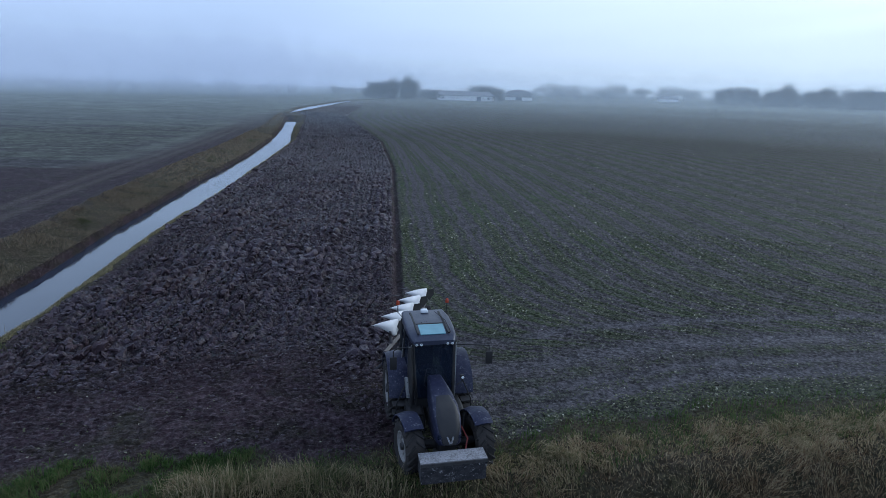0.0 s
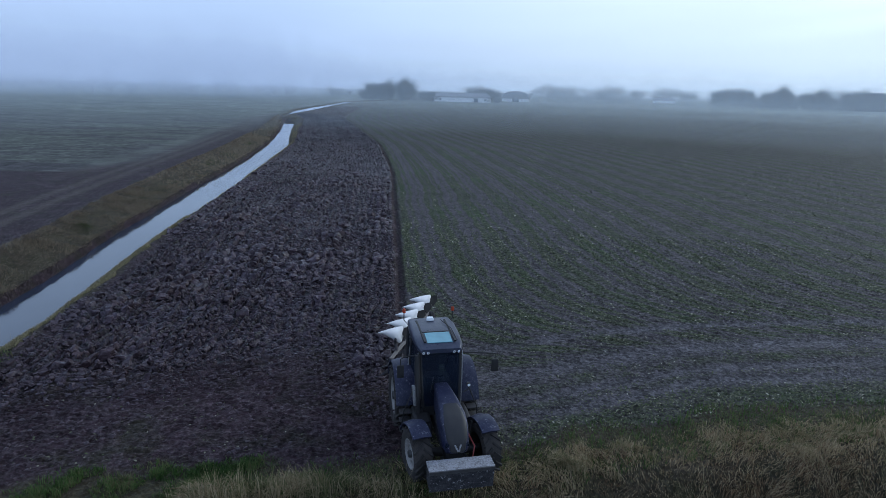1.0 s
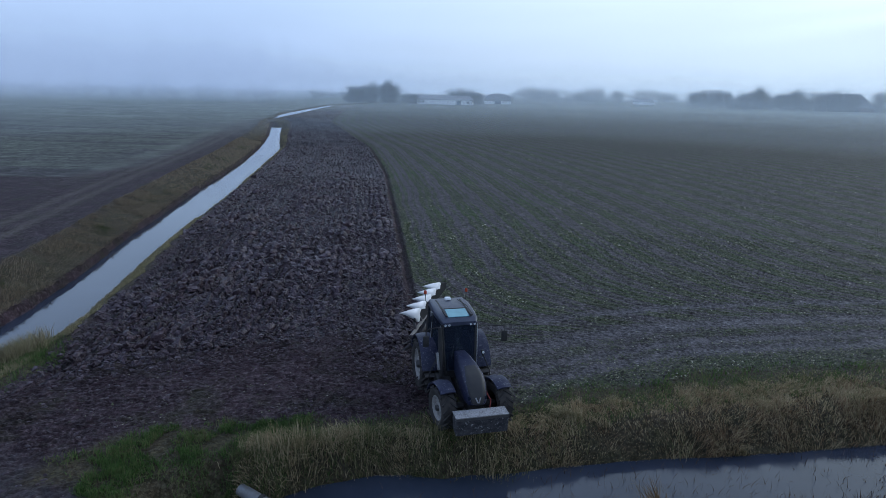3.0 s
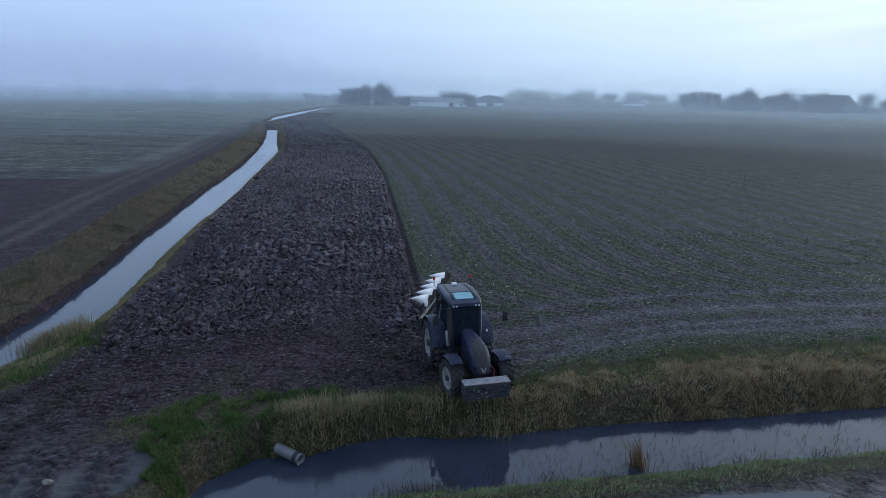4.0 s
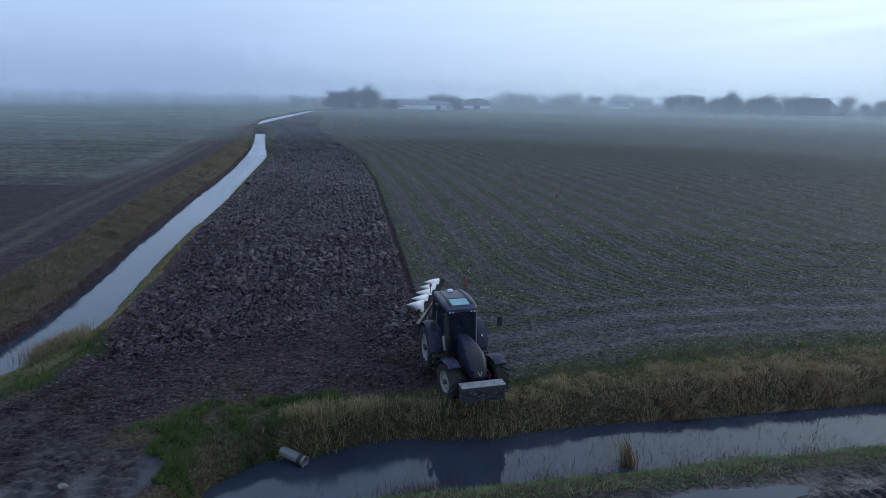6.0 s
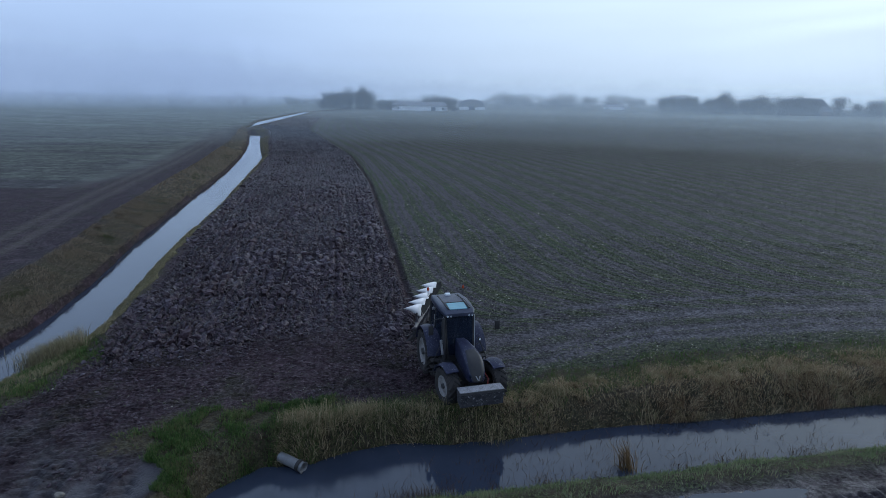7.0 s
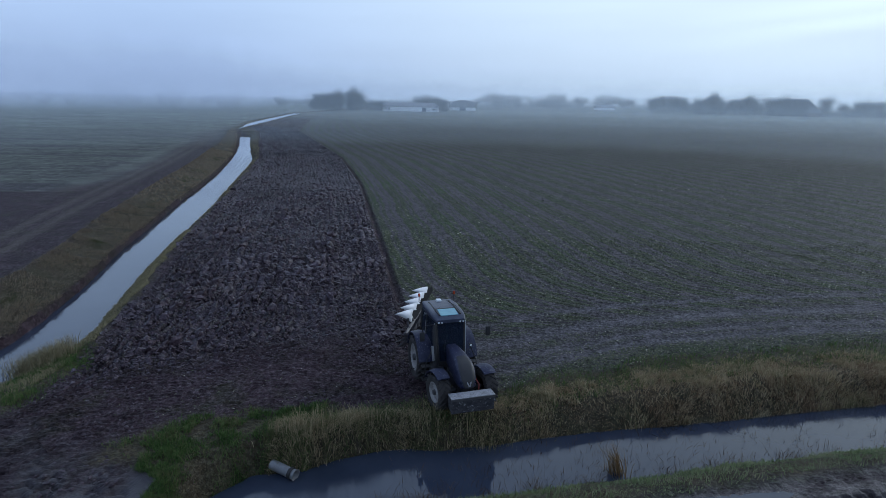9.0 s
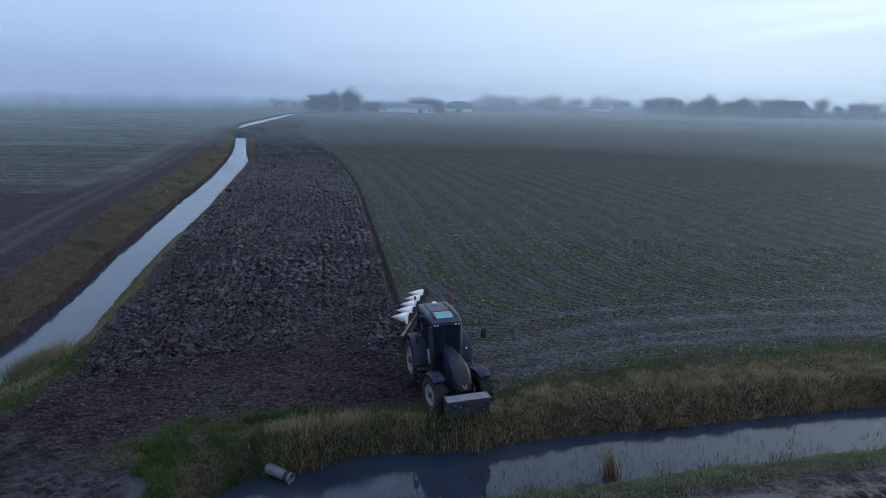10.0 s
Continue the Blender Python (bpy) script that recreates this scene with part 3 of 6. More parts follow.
def build_plough_land():
    """Overturned slices of clay, lying side by side along the main ditch."""
    width, slices = 14.2, 31
    v = np.concatenate([np.arange(15.5, 42, 0.07), np.arange(42, 70, 0.13), np.arange(70, 120, 0.3), np.arange(120, 300, 0.8)])
    u = np.linspace(0, 1, 215)
    U, V = np.meshgrid(u, v)
    left, right = bank_right(V) + 0.35, furrow(V) + 0.02
    X = left + (right - left) * U
    Y = V + 0.0 * U
    s = U * slices
    wob = 1.8 * (fnoise(U * 9, V * 0.35, 3, 11) - 0.5) + 1.7 * (fnoise(X * 0.8, V * 0.8, 3, 19) - 0.5)
    s = s + wob
    k = np.floor(s)
    f = s - k
    ridge = np.where(f < 0.68, smooth(0, 0.68, f), 1 - smooth(0.68, 1.0, f))
    slip = hash2(k, np.zeros_like(k), 5)
    # along a slice the clay breaks into blocks
    jag = lumps(s * 0.85 + 0.9 * fnoise(X, Y, 2, 9), V * 1.9 + 7 * slip + 2.4 * fnoise(X * 0.7, Y * 0.7, 2, 13), 90)
    crumb = lumps(X * 4.6, Y * 6.4, 95) + 0.35 * lumps(X * 11, Y * 11, 97)
    amount = smooth(-1.2, 1.9, V - clod_end(X) + 6.0 * (fnoise(X * 0.45, V * 0.45, 4, 12) - 0.5)) * (1 - smooth(285, 298, V))
    edge = smooth(0.0, 0.035, U) * (1 - 0.75 * smooth(0.985, 1.0, U))
    vary = 0.35 + 1.3 * fnoise(X * 0.3, V * 0.3, 3, 14)
    far = smooth(70, 130, V)
    Z = -0.15 + amount * edge * vary * ((0.11 + 0.14 * far) * ridge + (0.10 + 0.06 * far) * jag * (0.4 + 0.6 * ridge) + 0.05 * crumb) * (0.45 + 0.55 * smooth(0, 6.5, V - clod_end(X))) + 0.02 * amount
    Z = Z + 0.25 * (amount - 1) + 0.06 * (fnoise(X * 0.12, Y * 0.12, 3, 40) - 0.5)
    X = X + amount * 0.10 * (fnoise(s * 2.3, V * 2.1, 2, 16) - 0.5) - 0.10 * amount * jag * np.sin(6 * slip)
    Y = Y + amount * 0.16 * (fnoise(s * 2.1, V * 1.9, 2, 18) - 0.5)
    faces = grid_faces(*X.shape)
    faces = faces[amount.ravel()[faces].max(1) > 0.05]
    me = mesh_from("ploughed_land", np.stack([X, Y, Z], -1).reshape(-1, 3), [faces], M_SOIL, False)
    return tagged(new("ploughed_land", me), "freshly ploughed dark clay in overturned slices beside the ditch", "ploughed soil", kind="stuff")


PLOUGHED = build_plough_land()


# ---- building helpers for the things ----
def part(name, bm, material, parent, label=""):
    """Links a bmesh as one mesh object under a thing or a part."""
    me = bpy.data.meshes.new(name)
    bmesh.ops.recalc_face_normals(bm, faces=bm.faces)
    bm.to_mesh(me), bm.free()
    me.materials.append(material)
    ob = new(name, me)
    ob.parent = parent
    if label:
        tagged(ob, label)
    return ob


def thing(name, m, label, category, group="", kind=""):
    ob = new(name)
    ob.matrix_world = m
    ob.empty_display_size = 0.3
    return tagged(ob, label, category, group, kind)


# ---- grasses, reeds, leaves and clods ----
def blade_mesh(name, base, height, width, lean, mat, bend=0.5, tone=0.2):
    """Curved, tapering blades: base (n, 3), height and width (n), lean (n, 2) the way its tip goes, in metres."""
    n = len(base)
    turn = rng.uniform(0, 2 * np.pi, n)
    side = np.stack([np.cos(turn), np.sin(turn), np.zeros(n)], -1) * (width / 2)[:, None]
    mid = base + np.stack([lean[:, 0] * 0.5 * bend, lean[:, 1] * 0.5 * bend, height * 0.55], -1)
    tip = base + np.stack([lean[:, 0], lean[:, 1], height], -1)
    verts = np.stack([base - side, base + side, mid - side * 0.8, mid + side * 0.8, tip], 1).reshape(-1, 3)
    i = np.arange(n)[:, None] * 5
    return mesh_from(name, verts, [i + np.array([[0, 1, 3, 2]]), i + np.array([[2, 3, 4]])], mat, False, {"tone": np.repeat(np.broadcast_to(tone, n), 5)})


def sow(n, x0, x1, y0, y1, keep):
    """Random places for which keep(x, y) gives a chance; with their heights."""
    x, y = rng.uniform(x0, x1, n), rng.uniform(y0, y1, n)
    ok = rng.uniform(0, 1, n) < keep(x, y)
    x, y = x[ok], y[ok]
    return np.stack([x, y, ground_height(x, y) - 0.02], -1)


M_STRAW = blade_material("rough_grass", [(0.0551, 0.0857, 0.0321), (0.122, 0.132, 0.0581), (0.229, 0.191, 0.107), (0.459, 0.375, 0.245), (0.283, 0.196, 0.119), (0.145, 0.0948, 0.0612)])
M_TURF = blade_material("green_turf", [(0.0316, 0.0659, 0.0184), (0.0606, 0.116, 0.0316), (0.105, 0.148, 0.0527), (0.152, 0.138, 0.0738), (0.0922, 0.0685, 0.0448)])
M_REED = blade_material("dry_reed", [(0.090, 0.056, 0.030), (0.190, 0.125, 0.065), (0.300, 0.215, 0.125)])
M_VERGE = blade_material("damp_verge_grass", [(0.085, 0.120, 0.055), (0.150, 0.195, 0.095), (0.225, 0.255, 0.145), (0.260, 0.225, 0.150)])
M_DEAD = blade_material("dead_stems", [(0.030, 0.020, 0.015), (0.085, 0.056, 0.040), (0.150, 0.110, 0.075)])


def tufty(x, y, scale, k):
    return smooth(0.38, 0.62, fnoise(x * scale, y * scale, 3, k))


def grass_bank_cross():
    # rough tall grass and reed on the field side of the cross ditch
    def keep(x, y):
        f, g = ditch_far(x), verge_top(x)
        t = (y - f) / (g - f)
        return ((t > 0.0) & (t < 1.08) & (x > -6.8)) * (0.35 + 0.65 * tufty(x, y, 0.9, 200)) * np.where(x > 22, 0.4, 1) * smooth(0.95, 0.55, t)
    b = sow(1300000, -7, 48, 15.2, 36, keep)
    n = len(b)
    t = (b[:, 1] - ditch_far(b[:, 0])) / (verge_top(b[:, 0]) - ditch_far(b[:, 0]))
    tall = (0.13 + 0.17 * tufty(b[:, 0], b[:, 1], 0.55, 210) + 0.12 * (b[:, 0] < 3)) * rng.uniform(0.55, 1.3, n) * (0.78 - 0.28 * smooth(0.25, 0.9, t))
    wx, wy = b[:, 0] * 1.5 + fnoise(b[:, 0], b[:, 1], 2, 221), b[:, 1] * 1.9 + fnoise(b[:, 0], b[:, 1], 2, 222)
    flow = hash2(np.floor(wx), np.floor(wy), 220) * 2 * np.pi
    tall = tall * (0.55 + 0.75 * lumps(wx, wy, 223))
    lean = np.stack([np.cos(flow) * 0.20 + rng.normal(0, 0.16, n), -0.10 * rng.uniform(0, 1.4, n) + np.sin(flow) * 0.17 + rng.normal(0, 0.13, n)], -1) * (tall / 0.3)[:, None]
    tone = 0.46 - 0.06 * smooth(0.05, 0.4, t) - 0.42 * smooth(0.62, 0.92, t) + 0.35 * (fnoise(b[:, 0] * 0.45, b[:, 1] * 0.9, 3, 225) - 0.5) + 0.30 * (hash2(np.floor(wx), np.floor(wy), 226) - 0.5) - 0.33 * smooth(6, -1, b[:, 0]) - 0.09 * smooth(4, 9, b[:, 0])
    me = blade_mesh("rough_grass", b, tall, rng.uniform(0.010, 0.024, n), lean, M_STRAW, 0.5, tone)
    tagged(new("rough_grass", me), "tall olive and straw coloured grass on a ditch bank", "grass", kind="stuff")

    # upright reed tufts
    spots = [(0.1, 17.9, 1.15, 150), (0.9, 18.0, 0.8, 70), (-5.9, 16.7, 0.95, 190), (-5.2, 16.9, 1.0, 170), (-4.4, 17.3, 0.8, 120), (-3.6, 17.5, 0.85, 100),
             (-2.2, 17.8, 0.9, 120), (-1.2, 17.9, 0.8, 80), (2.4, 18.9, 0.7, 60), (6.0, 19.8, 0.7, 60), (-6.5, 16.3, 0.7, 110)]
    pts, hs = [], []
    for x, y, h, n in spots:
        p = np.stack([rng.normal(x, 0.30, n), rng.normal(y, 0.22, n)], -1)
        pts.append(p), hs.append(0.8 * h * rng.uniform(0.4, 1.25, n))
    p, h = np.concatenate(pts), np.concatenate(hs)
    b = np.column_stack([p, ground_height(p[:, 0], p[:, 1]) - 0.03])
    me = blade_mesh("reeds", b, h, rng.uniform(0.010, 0.022, len(h)), rng.normal(0, 0.16, (len(h), 2)), M_STRAW, 0.5, 0.12)
    tagged(new("reeds", me), "upright green-brown reeds along the ditch edge", "reeds", kind="stuff")


def grass_turf():
    def keep(x, y):
        g = verge_top(x)
        edge = 1.2 * (fnoise(x * 0.7, y * 0.7, 4, 8) - 0.5)
        strip = ((y > g - 2.2) & (y < g + 0.35 + edge)) * (x > -7)
        corner = (x > -11.8 + 1.5 * edge) & (x < -5.8) & (y < g + 0.2 + edge) & ((y > 14.3 - (x + 11) * 0.25 + edge) | (x > -9.3 + 0.5 * edge)) & ((y > ditch_far(x) - 0.1) | ((x < -8.3) & (y > 12.8)))
        return np.clip(strip * (0.35 + 0.65 * tufty(x, y, 1.3, 230)) + corner * tufty(x, y, 1.3, 235) * (0.15 + 0.85 * tufty(x, y, 0.5, 236)), 0, 1)
    def keep_bay(x, y):
        R, br = canal_right(y), bank_right(y)
        return ((x > R + 1.2) & (x < br + 0.5 + (fnoise(x, y, 3, 245) - 0.5))) * (0.15 + 0.85 * tufty(x, y, 1.0, 246))
    b = np.concatenate([sow(330000, -7, 46, 11.5, 36, keep), sow(90000, -13, -5.5, 12.3, 18.6, keep), sow(60000, -23, -15.5, 14, 23, keep_bay)])
    n = len(b)
    h = rng.uniform(0.05, 0.17, n) * (0.5 + 1.1 * lumps(b[:, 0] * 1.9 + fnoise(b[:, 0], b[:, 1], 2, 252), b[:, 1] * 2.2, 253))
    me = blade_mesh("turf", b, h, rng.uniform(0.012, 0.028, n), rng.normal(0, 0.07, (n, 2)), M_TURF, 0.5, 0.9 * (fnoise(b[:, 0] * 1.2, b[:, 1] * 1.2, 4, 255) - 0.43))
    tagged(new("turf", me), "short green grass and weeds at the ditch edge", "grass", kind="stuff")

    # greyer grass between the near water's edge and the track
    def keep_road(x, y):
        edge = 1.2 * (fnoise(x * 0.7, y * 0.7, 4, 8) - 0.5)
        return ((y > road_edge(x) - 0.15 + 0.5 * edge) & (y < ditch_near(x) - 0.02)) * (0.35 + 0.65 * tufty(x, y, 1.5, 240))
    b = sow(120000, -4, 26, 11.5, 24, keep_road)
    n = len(b)
    h = rng.uniform(0.05, 0.16, n) * (0.6 + 0.8 * tufty(b[:, 0], b[:, 1], 1.1, 251))
    me = blade_mesh("turf", b, h, rng.uniform(0.014, 0.030, n), rng.normal(0, 0.07, (n, 2)), M_VERGE, 0.5, 0.8 * (fnoise(b[:, 0] * 1.3, b[:, 1] * 1.3, 4, 256) - 0.35))
    tagged(new("turf", me), "damp grey-green grass between ditch and muddy track", "grass", kind="stuff")


def bank_tone(b):
    """Pale dry grass along the top of the bank, green patches half way down, brown at the water."""
    x, y = b[:, 0], b[:, 1]
    t = (x - bank_left(y)) / (canal_left(y) - bank_left(y))
    green = smooth(0.52, 0.66, fnoise(x * 0.30, y * 0.22, 3, 262)) * np.exp(-((t - 0.5) / 0.26) ** 2) * (1.0 - 0.5 * smooth(30, 60, y))
    return 0.36 - 0.10 * smooth(0.5, 0.9, t) + 0.12 * (1 - smooth(0.05, 0.3, t)) - 0.62 * green


def grass_bank_main():
    def keep(x, y):
        L, R, bl, br = canal_left(y), canal_right(y), bank_left(y), bank_right(y)
        return np.clip(((x > bl - 0.5) & (x < L - 0.18 + 0.3 * (fnoise(x * 0.8, y * 0.8, 2, 261) - 0.5))) * (0.45 + 0.55 * tufty(x, y, 0.5, 260)), 0, 1)
    parts = [sow(420000, -45, -21.5, 14, 60, keep)]
    b = parts[0]
    n = len(b)
    h = rng.uniform(0.05, 0.20, n) * (0.5 + 0.9 * tufty(b[:, 0], b[:, 1], 0.6, 270))
    me = blade_mesh("bank_grass", b, h, rng.uniform(0.012, 0.030, n), rng.normal(0, 0.12, (n, 2)) + np.array([[0.10, -0.06]]), M_BANK, 0.5, bank_tone(b))
    tagged(new("bank_grass", me), "flattened brown winter grass on a ditch bank", "grass", kind="stuff")
    b = np.concatenate([sow(60000, -60, -30, 60, 120, keep), sow(30000, -105, -50, 120, 260, keep)])
    n = len(b)
    me = blade_mesh("bank_grass", b, rng.uniform(0.08, 0.22, n), rng.uniform(0.06, 0.16, n), rng.normal(0, 0.12, (n, 2)), M_BANK, 0.5, bank_tone(b))
    tagged(new("bank_grass", me), "brown winter grass on the far ditch bank", "grass", kind="stuff")

    def keep_r(x, y):
        R, br = canal_right(y), bank_right(y)
        t = (x - R) / (br - R)
        return ((t > 0.05) & (t < 0.95 + 0.5 * (fnoise(x, y * 0.6, 2, 280) - 0.5))) * (0.3 + 0.7 * tufty(x, y, 0.8, 285)) * np.where(y < 22.5, 0.7, 1)
    b = np.concatenate([sow(190000, -28, -17, 15.5, 46, keep_r), sow(50000, -62, -24, 46, 160, keep_r)])
    n = len(b)
    h = rng.uniform(0.06, 0.2, n)
    me = blade_mesh("bank_grass", b, h, np.where(b[:, 1] > 46, 0.09, 0.03) * rng.uniform(0.6, 1.2, n), rng.normal(0, 0.07, (n, 2)), M_EDGE)
    tagged(new("bank_grass", me), "thin yellow-green grass edge between water and plough", "grass", kind="stuff")
    # reedy clump in the bay of the main ditch
    m = 2600
    p = np.column_stack([rng.normal(-19.0, 0.62, m), rng.normal(22.0, 0.45, m)])
    b = np.column_stack([p, np.maximum(ground_height(p[:, 0], p[:, 1]), -1.1)])
    me = blade_mesh("reeds", b, rng.uniform(0.3, 0.95, m), rng.uniform(0.012, 0.028, m), rng.normal(0, 0.22, (m, 2)), M_EDGE, 0.5, rng.uniform(0.1, 0.6, m))
    tagged(new("reeds", me), "dry ochre reeds in the ditch bay", "reeds", kind="stuff")


M_BANK = blade_material("bank_grass", [(0.0375, 0.0725, 0.02), (0.0875, 0.0925, 0.045), (0.169, 0.138, 0.0975), (0.338, 0.275, 0.206), (0.206, 0.16, 0.115), (0.1, 0.075, 0.0537)])
M_EDGE = blade_material("edge_grass", [(0.102, 0.1032, 0.0528), (0.198, 0.18, 0.0984), (0.324, 0.2736, 0.168), (0.168, 0.1344, 0.084)])


def ditch_stems():
    # dead stems standing in the shallow near edge
    xs = np.concatenate([rng.uniform(-6, 16, 260), rng.normal(-1.6, 0.5, 420), rng.normal(0.3, 0.3, 60), rng.normal(-2.5, 0.5, 200), rng.normal(1.9, 0.3, 140), rng.normal(8.4, 0.5, 140), rng.normal(3.6, 0.4, 90), rng.normal(11.0, 0.6, 120), rng.normal(6.4, 0.25, 60)])
    ys = ditch_near(xs) + np.abs(rng.normal(0, 0.30, len(xs))) - 0.15
    # and thin ones leaning all over the shallow water
    xo = rng.uniform(-3.0, 26, 2600)
    yo = ditch_near(xo) + (ditch_far(xo) - ditch_near(xo)) * rng.beta(1.2, 1.5, 2600)
    pick = rng.uniform(0, 1, 2600) < 0.12 + 0.85 * tufty(xo, yo, 0.8, 290)
    xs, ys = np.concatenate([xs, xo[pick]]), np.concatenate([ys, yo[pick]])
    b = np.column_stack([xs, ys, np.full(len(xs), -1.15)])
    n = len(b)
    me = blade_mesh("dead_stems", b, rng.uniform(0.18, 0.48, n), rng.uniform(0.010, 0.020, n), rng.normal(0, 0.17, (n, 2)), M_DEAD)
    tagged(new("dead_stems", me), "dead brown plant stems standing in ditch water", "dead stems", kind="stuff")
    # one ochre clump in the water
    m = 150
    r = np.abs(rng.normal(0, 0.24, m))
    a = rng.uniform(0, 2 * np.pi, m)
    b = np.column_stack([4.75 + r * np.cos(a), 16.75 + r * np.sin(a), np.full(m, -1.1)])
    me = blade_mesh("reed_clump", b, rng.uniform(0.25, 1.25, m), rng.uniform(0.014, 0.028, m), rng.normal(0, 0.15, (m, 2)) + np.array([[-0.30, 0.10]]), M_REED)
    tagged(new("reed_clump", me), "single ochre reed clump standing in the ditch", "reed clump")


def fallen_leaves():
    """Beet leaves and tops left on the stubble and headland."""
    def keep(x, y):
        a, b = x - furrow(y), head_dist(x, y)
        right = (a > 0.5) * (b > -0.1)
        left = (a <= 0.5) * (b > 0.2) * (y < clod_end(x) + 0.5) * (x > bank_right(y))
        wave = 0.5 + 0.5 * np.sin(row_phase(x, y) * 2 * np.pi)
        band = 0.5 + 0.5 * np.sin(row_phase(x, y) * 2 * np.pi / 4.0)
        dens = (0.10 + 0.55 * smooth(0.35, 0.65, fnoise(x * 0.5, y * 0.5, 4, 300))) * (0.25 + 0.9 * wave) * (0.35 + 0.8 * band) + 0.9 * np.exp(-((b - 0.9) / 0.9) ** 2)
        wheel = sum(np.exp(-((b - c + 1.3 * (fnoise(x * 0.12, y * 0.12, 3, 21) - 0.5)) / w) ** 2) for c, w in ((1.5, 0.38), (2.5, 0.3), (4.3, 0.55), (6.6, 0.3)))
        dens = dens * np.clip(1 - wheel, 0.08, 1)
        return np.clip(right * dens * np.clip(30 / y, 0.3, 1) * (1 - smooth(95, 130, y)) + left * 0.09, 0, 1)
    b = np.concatenate([sow(420000, -16, 42, 17, 48, keep), sow(260000, -28, 95, 48, 130, keep)])
    n = len(b)
    b[:, 2] += 0.06
    turn, size = rng.uniform(0, 2 * np.pi, n), rng.uniform(0.015, 0.055, n) * np.clip(b[:, 1] / 26, 1, 2.2)
    ax = np.stack([np.cos(turn), np.sin(turn), rng.uniform(-0.3, 0.6, n)], -1) * size[:, None]
    ay = np.stack([-np.sin(turn), np.cos(turn), rng.uniform(-0.3, 0.3, n)], -1) * (size * rng.uniform(0.3, 0.6, n))[:, None]
    fold = np.array([[0, 0, 1.0]]) * (size * 0.35)[:, None]
    verts = np.stack([b - ax, b + ay + fold, b + ax, b - ay], 1).reshape(-1, 3)
    i = np.arange(n)[:, None] * 4
    me = mesh_from("fallen_leaves", verts, [i + np.array([[0, 1, 3]]), i + np.array([[1, 2, 3]])], M_LEAF)
    tagged(new("fallen_leaves", me), "pale and green leaf litter strewn over stubble", "leaf litter", kind="stuff")


def leaf_material():
    n = Nodes("leaf_litter", rough=0.7, spec=0.1)
    r = n.node("ShaderNodeValToRGB")
    e = r.color_ramp.elements
    e[0].color, e[1].color = (0.058, 0.076, 0.036, 1), (0.44, 0.43, 0.34, 1)
    for p, c in ((0.40, (0.080, 0.098, 0.046)), (0.70, (0.130, 0.136, 0.084)), (0.93, (0.22, 0.21, 0.155))):
        e.new(p).color = (*c, 1)
    n.link(n.island(), r.inputs[0])
    n.colour(r.outputs[0])
    return n.mat


M_LEAF = leaf_material()


def lump_shapes(count, level, seed):
    """Angular, worn lumps of clay: spheres cut by planes and dented; (count, n, 3) points and their triangles."""
    r = np.random.default_rng(seed)
    bm = bmesh.new()
    bmesh.ops.create_icosphere(bm, subdivisions=level, radius=1)
    base = np.array([v.co[:] for v in bm.verts])
    tri = np.array([[v.index for v in f.verts] for f in bm.faces])
    bm.free()
    p = np.repeat(base[None], count, 0)
    for k in range(7):
        n = r.normal(0, 1, (count, 1, 3))
        n /= np.linalg.norm(n, axis=2, keepdims=True)
        over = (p * n).sum(2, keepdims=True) - r.uniform(0.45, 0.85, (count, 1, 1))
        p = p - np.maximum(over, 0) * n
    for k, amp in ((2.0, 0.16), (4.5, 0.11), (9.0, 0.07)):
        w = r.normal(0, k, (count, 3, 3))
        f = r.uniform(0, 6.28, (count, 1, 3))
        p = p * (1 + amp * np.sin(np.einsum("cni,cij->cnj", p, w) + f).sum(2, keepdims=True) / 1.5)
    return p, tri


def lay_lumps(name, label, at, size, yaw, tilt, level, seed, mat, single=0, owner=None):
    """Lumps laid out at (n, 3) with half sizes (n, 3), turned by yaw and rolled over by tilt; single of them, from the near end of the land, are pieces of the owner."""
    kinds, tri = lump_shapes(160, level, seed)
    pick = rng.integers(0, 160, len(at))
    if single:
        order = np.argsort(at[:, 1])
        meshes = {}
        for i in order[:single]:
            k = int(pick[i])
            if k not in meshes:
                meshes[k] = mesh_from("clod", kinds[k], [tri], mat)
            piece = new("clod", meshes[k])
            piece.parent = owner
            piece.matrix_local = pose(*at[i], 0, 0, math.degrees(yaw[i])) @ pose(0, 0, 0, 0, -math.degrees(tilt[i]), 0) @ Matrix.Diagonal((*size[i], 1))
        rest = order[single:]
        at, size, yaw, tilt, pick = at[rest], size[rest], yaw[rest], tilt[rest], pick[rest]
    n = len(at)
    p = kinds[pick] * size[:, None]
    c, s = np.cos(tilt)[:, None], np.sin(tilt)[:, None]
    x, z = p[..., 0] * c - p[..., 2] * s, p[..., 0] * s + p[..., 2] * c
    c, s = np.cos(yaw)[:, None], np.sin(yaw)[:, None]
    out = np.stack([x * c - p[..., 1] * s, x * s + p[..., 1] * c, z], -1) + at[:, None]
    faces = (np.arange(n)[:, None, None] * kinds.shape[1] + tri[None]).reshape(-1, 3)
    tagged(new(name, mesh_from(name, out.reshape(-1, 3), [faces], mat)), label, "clods", kind="stuff")


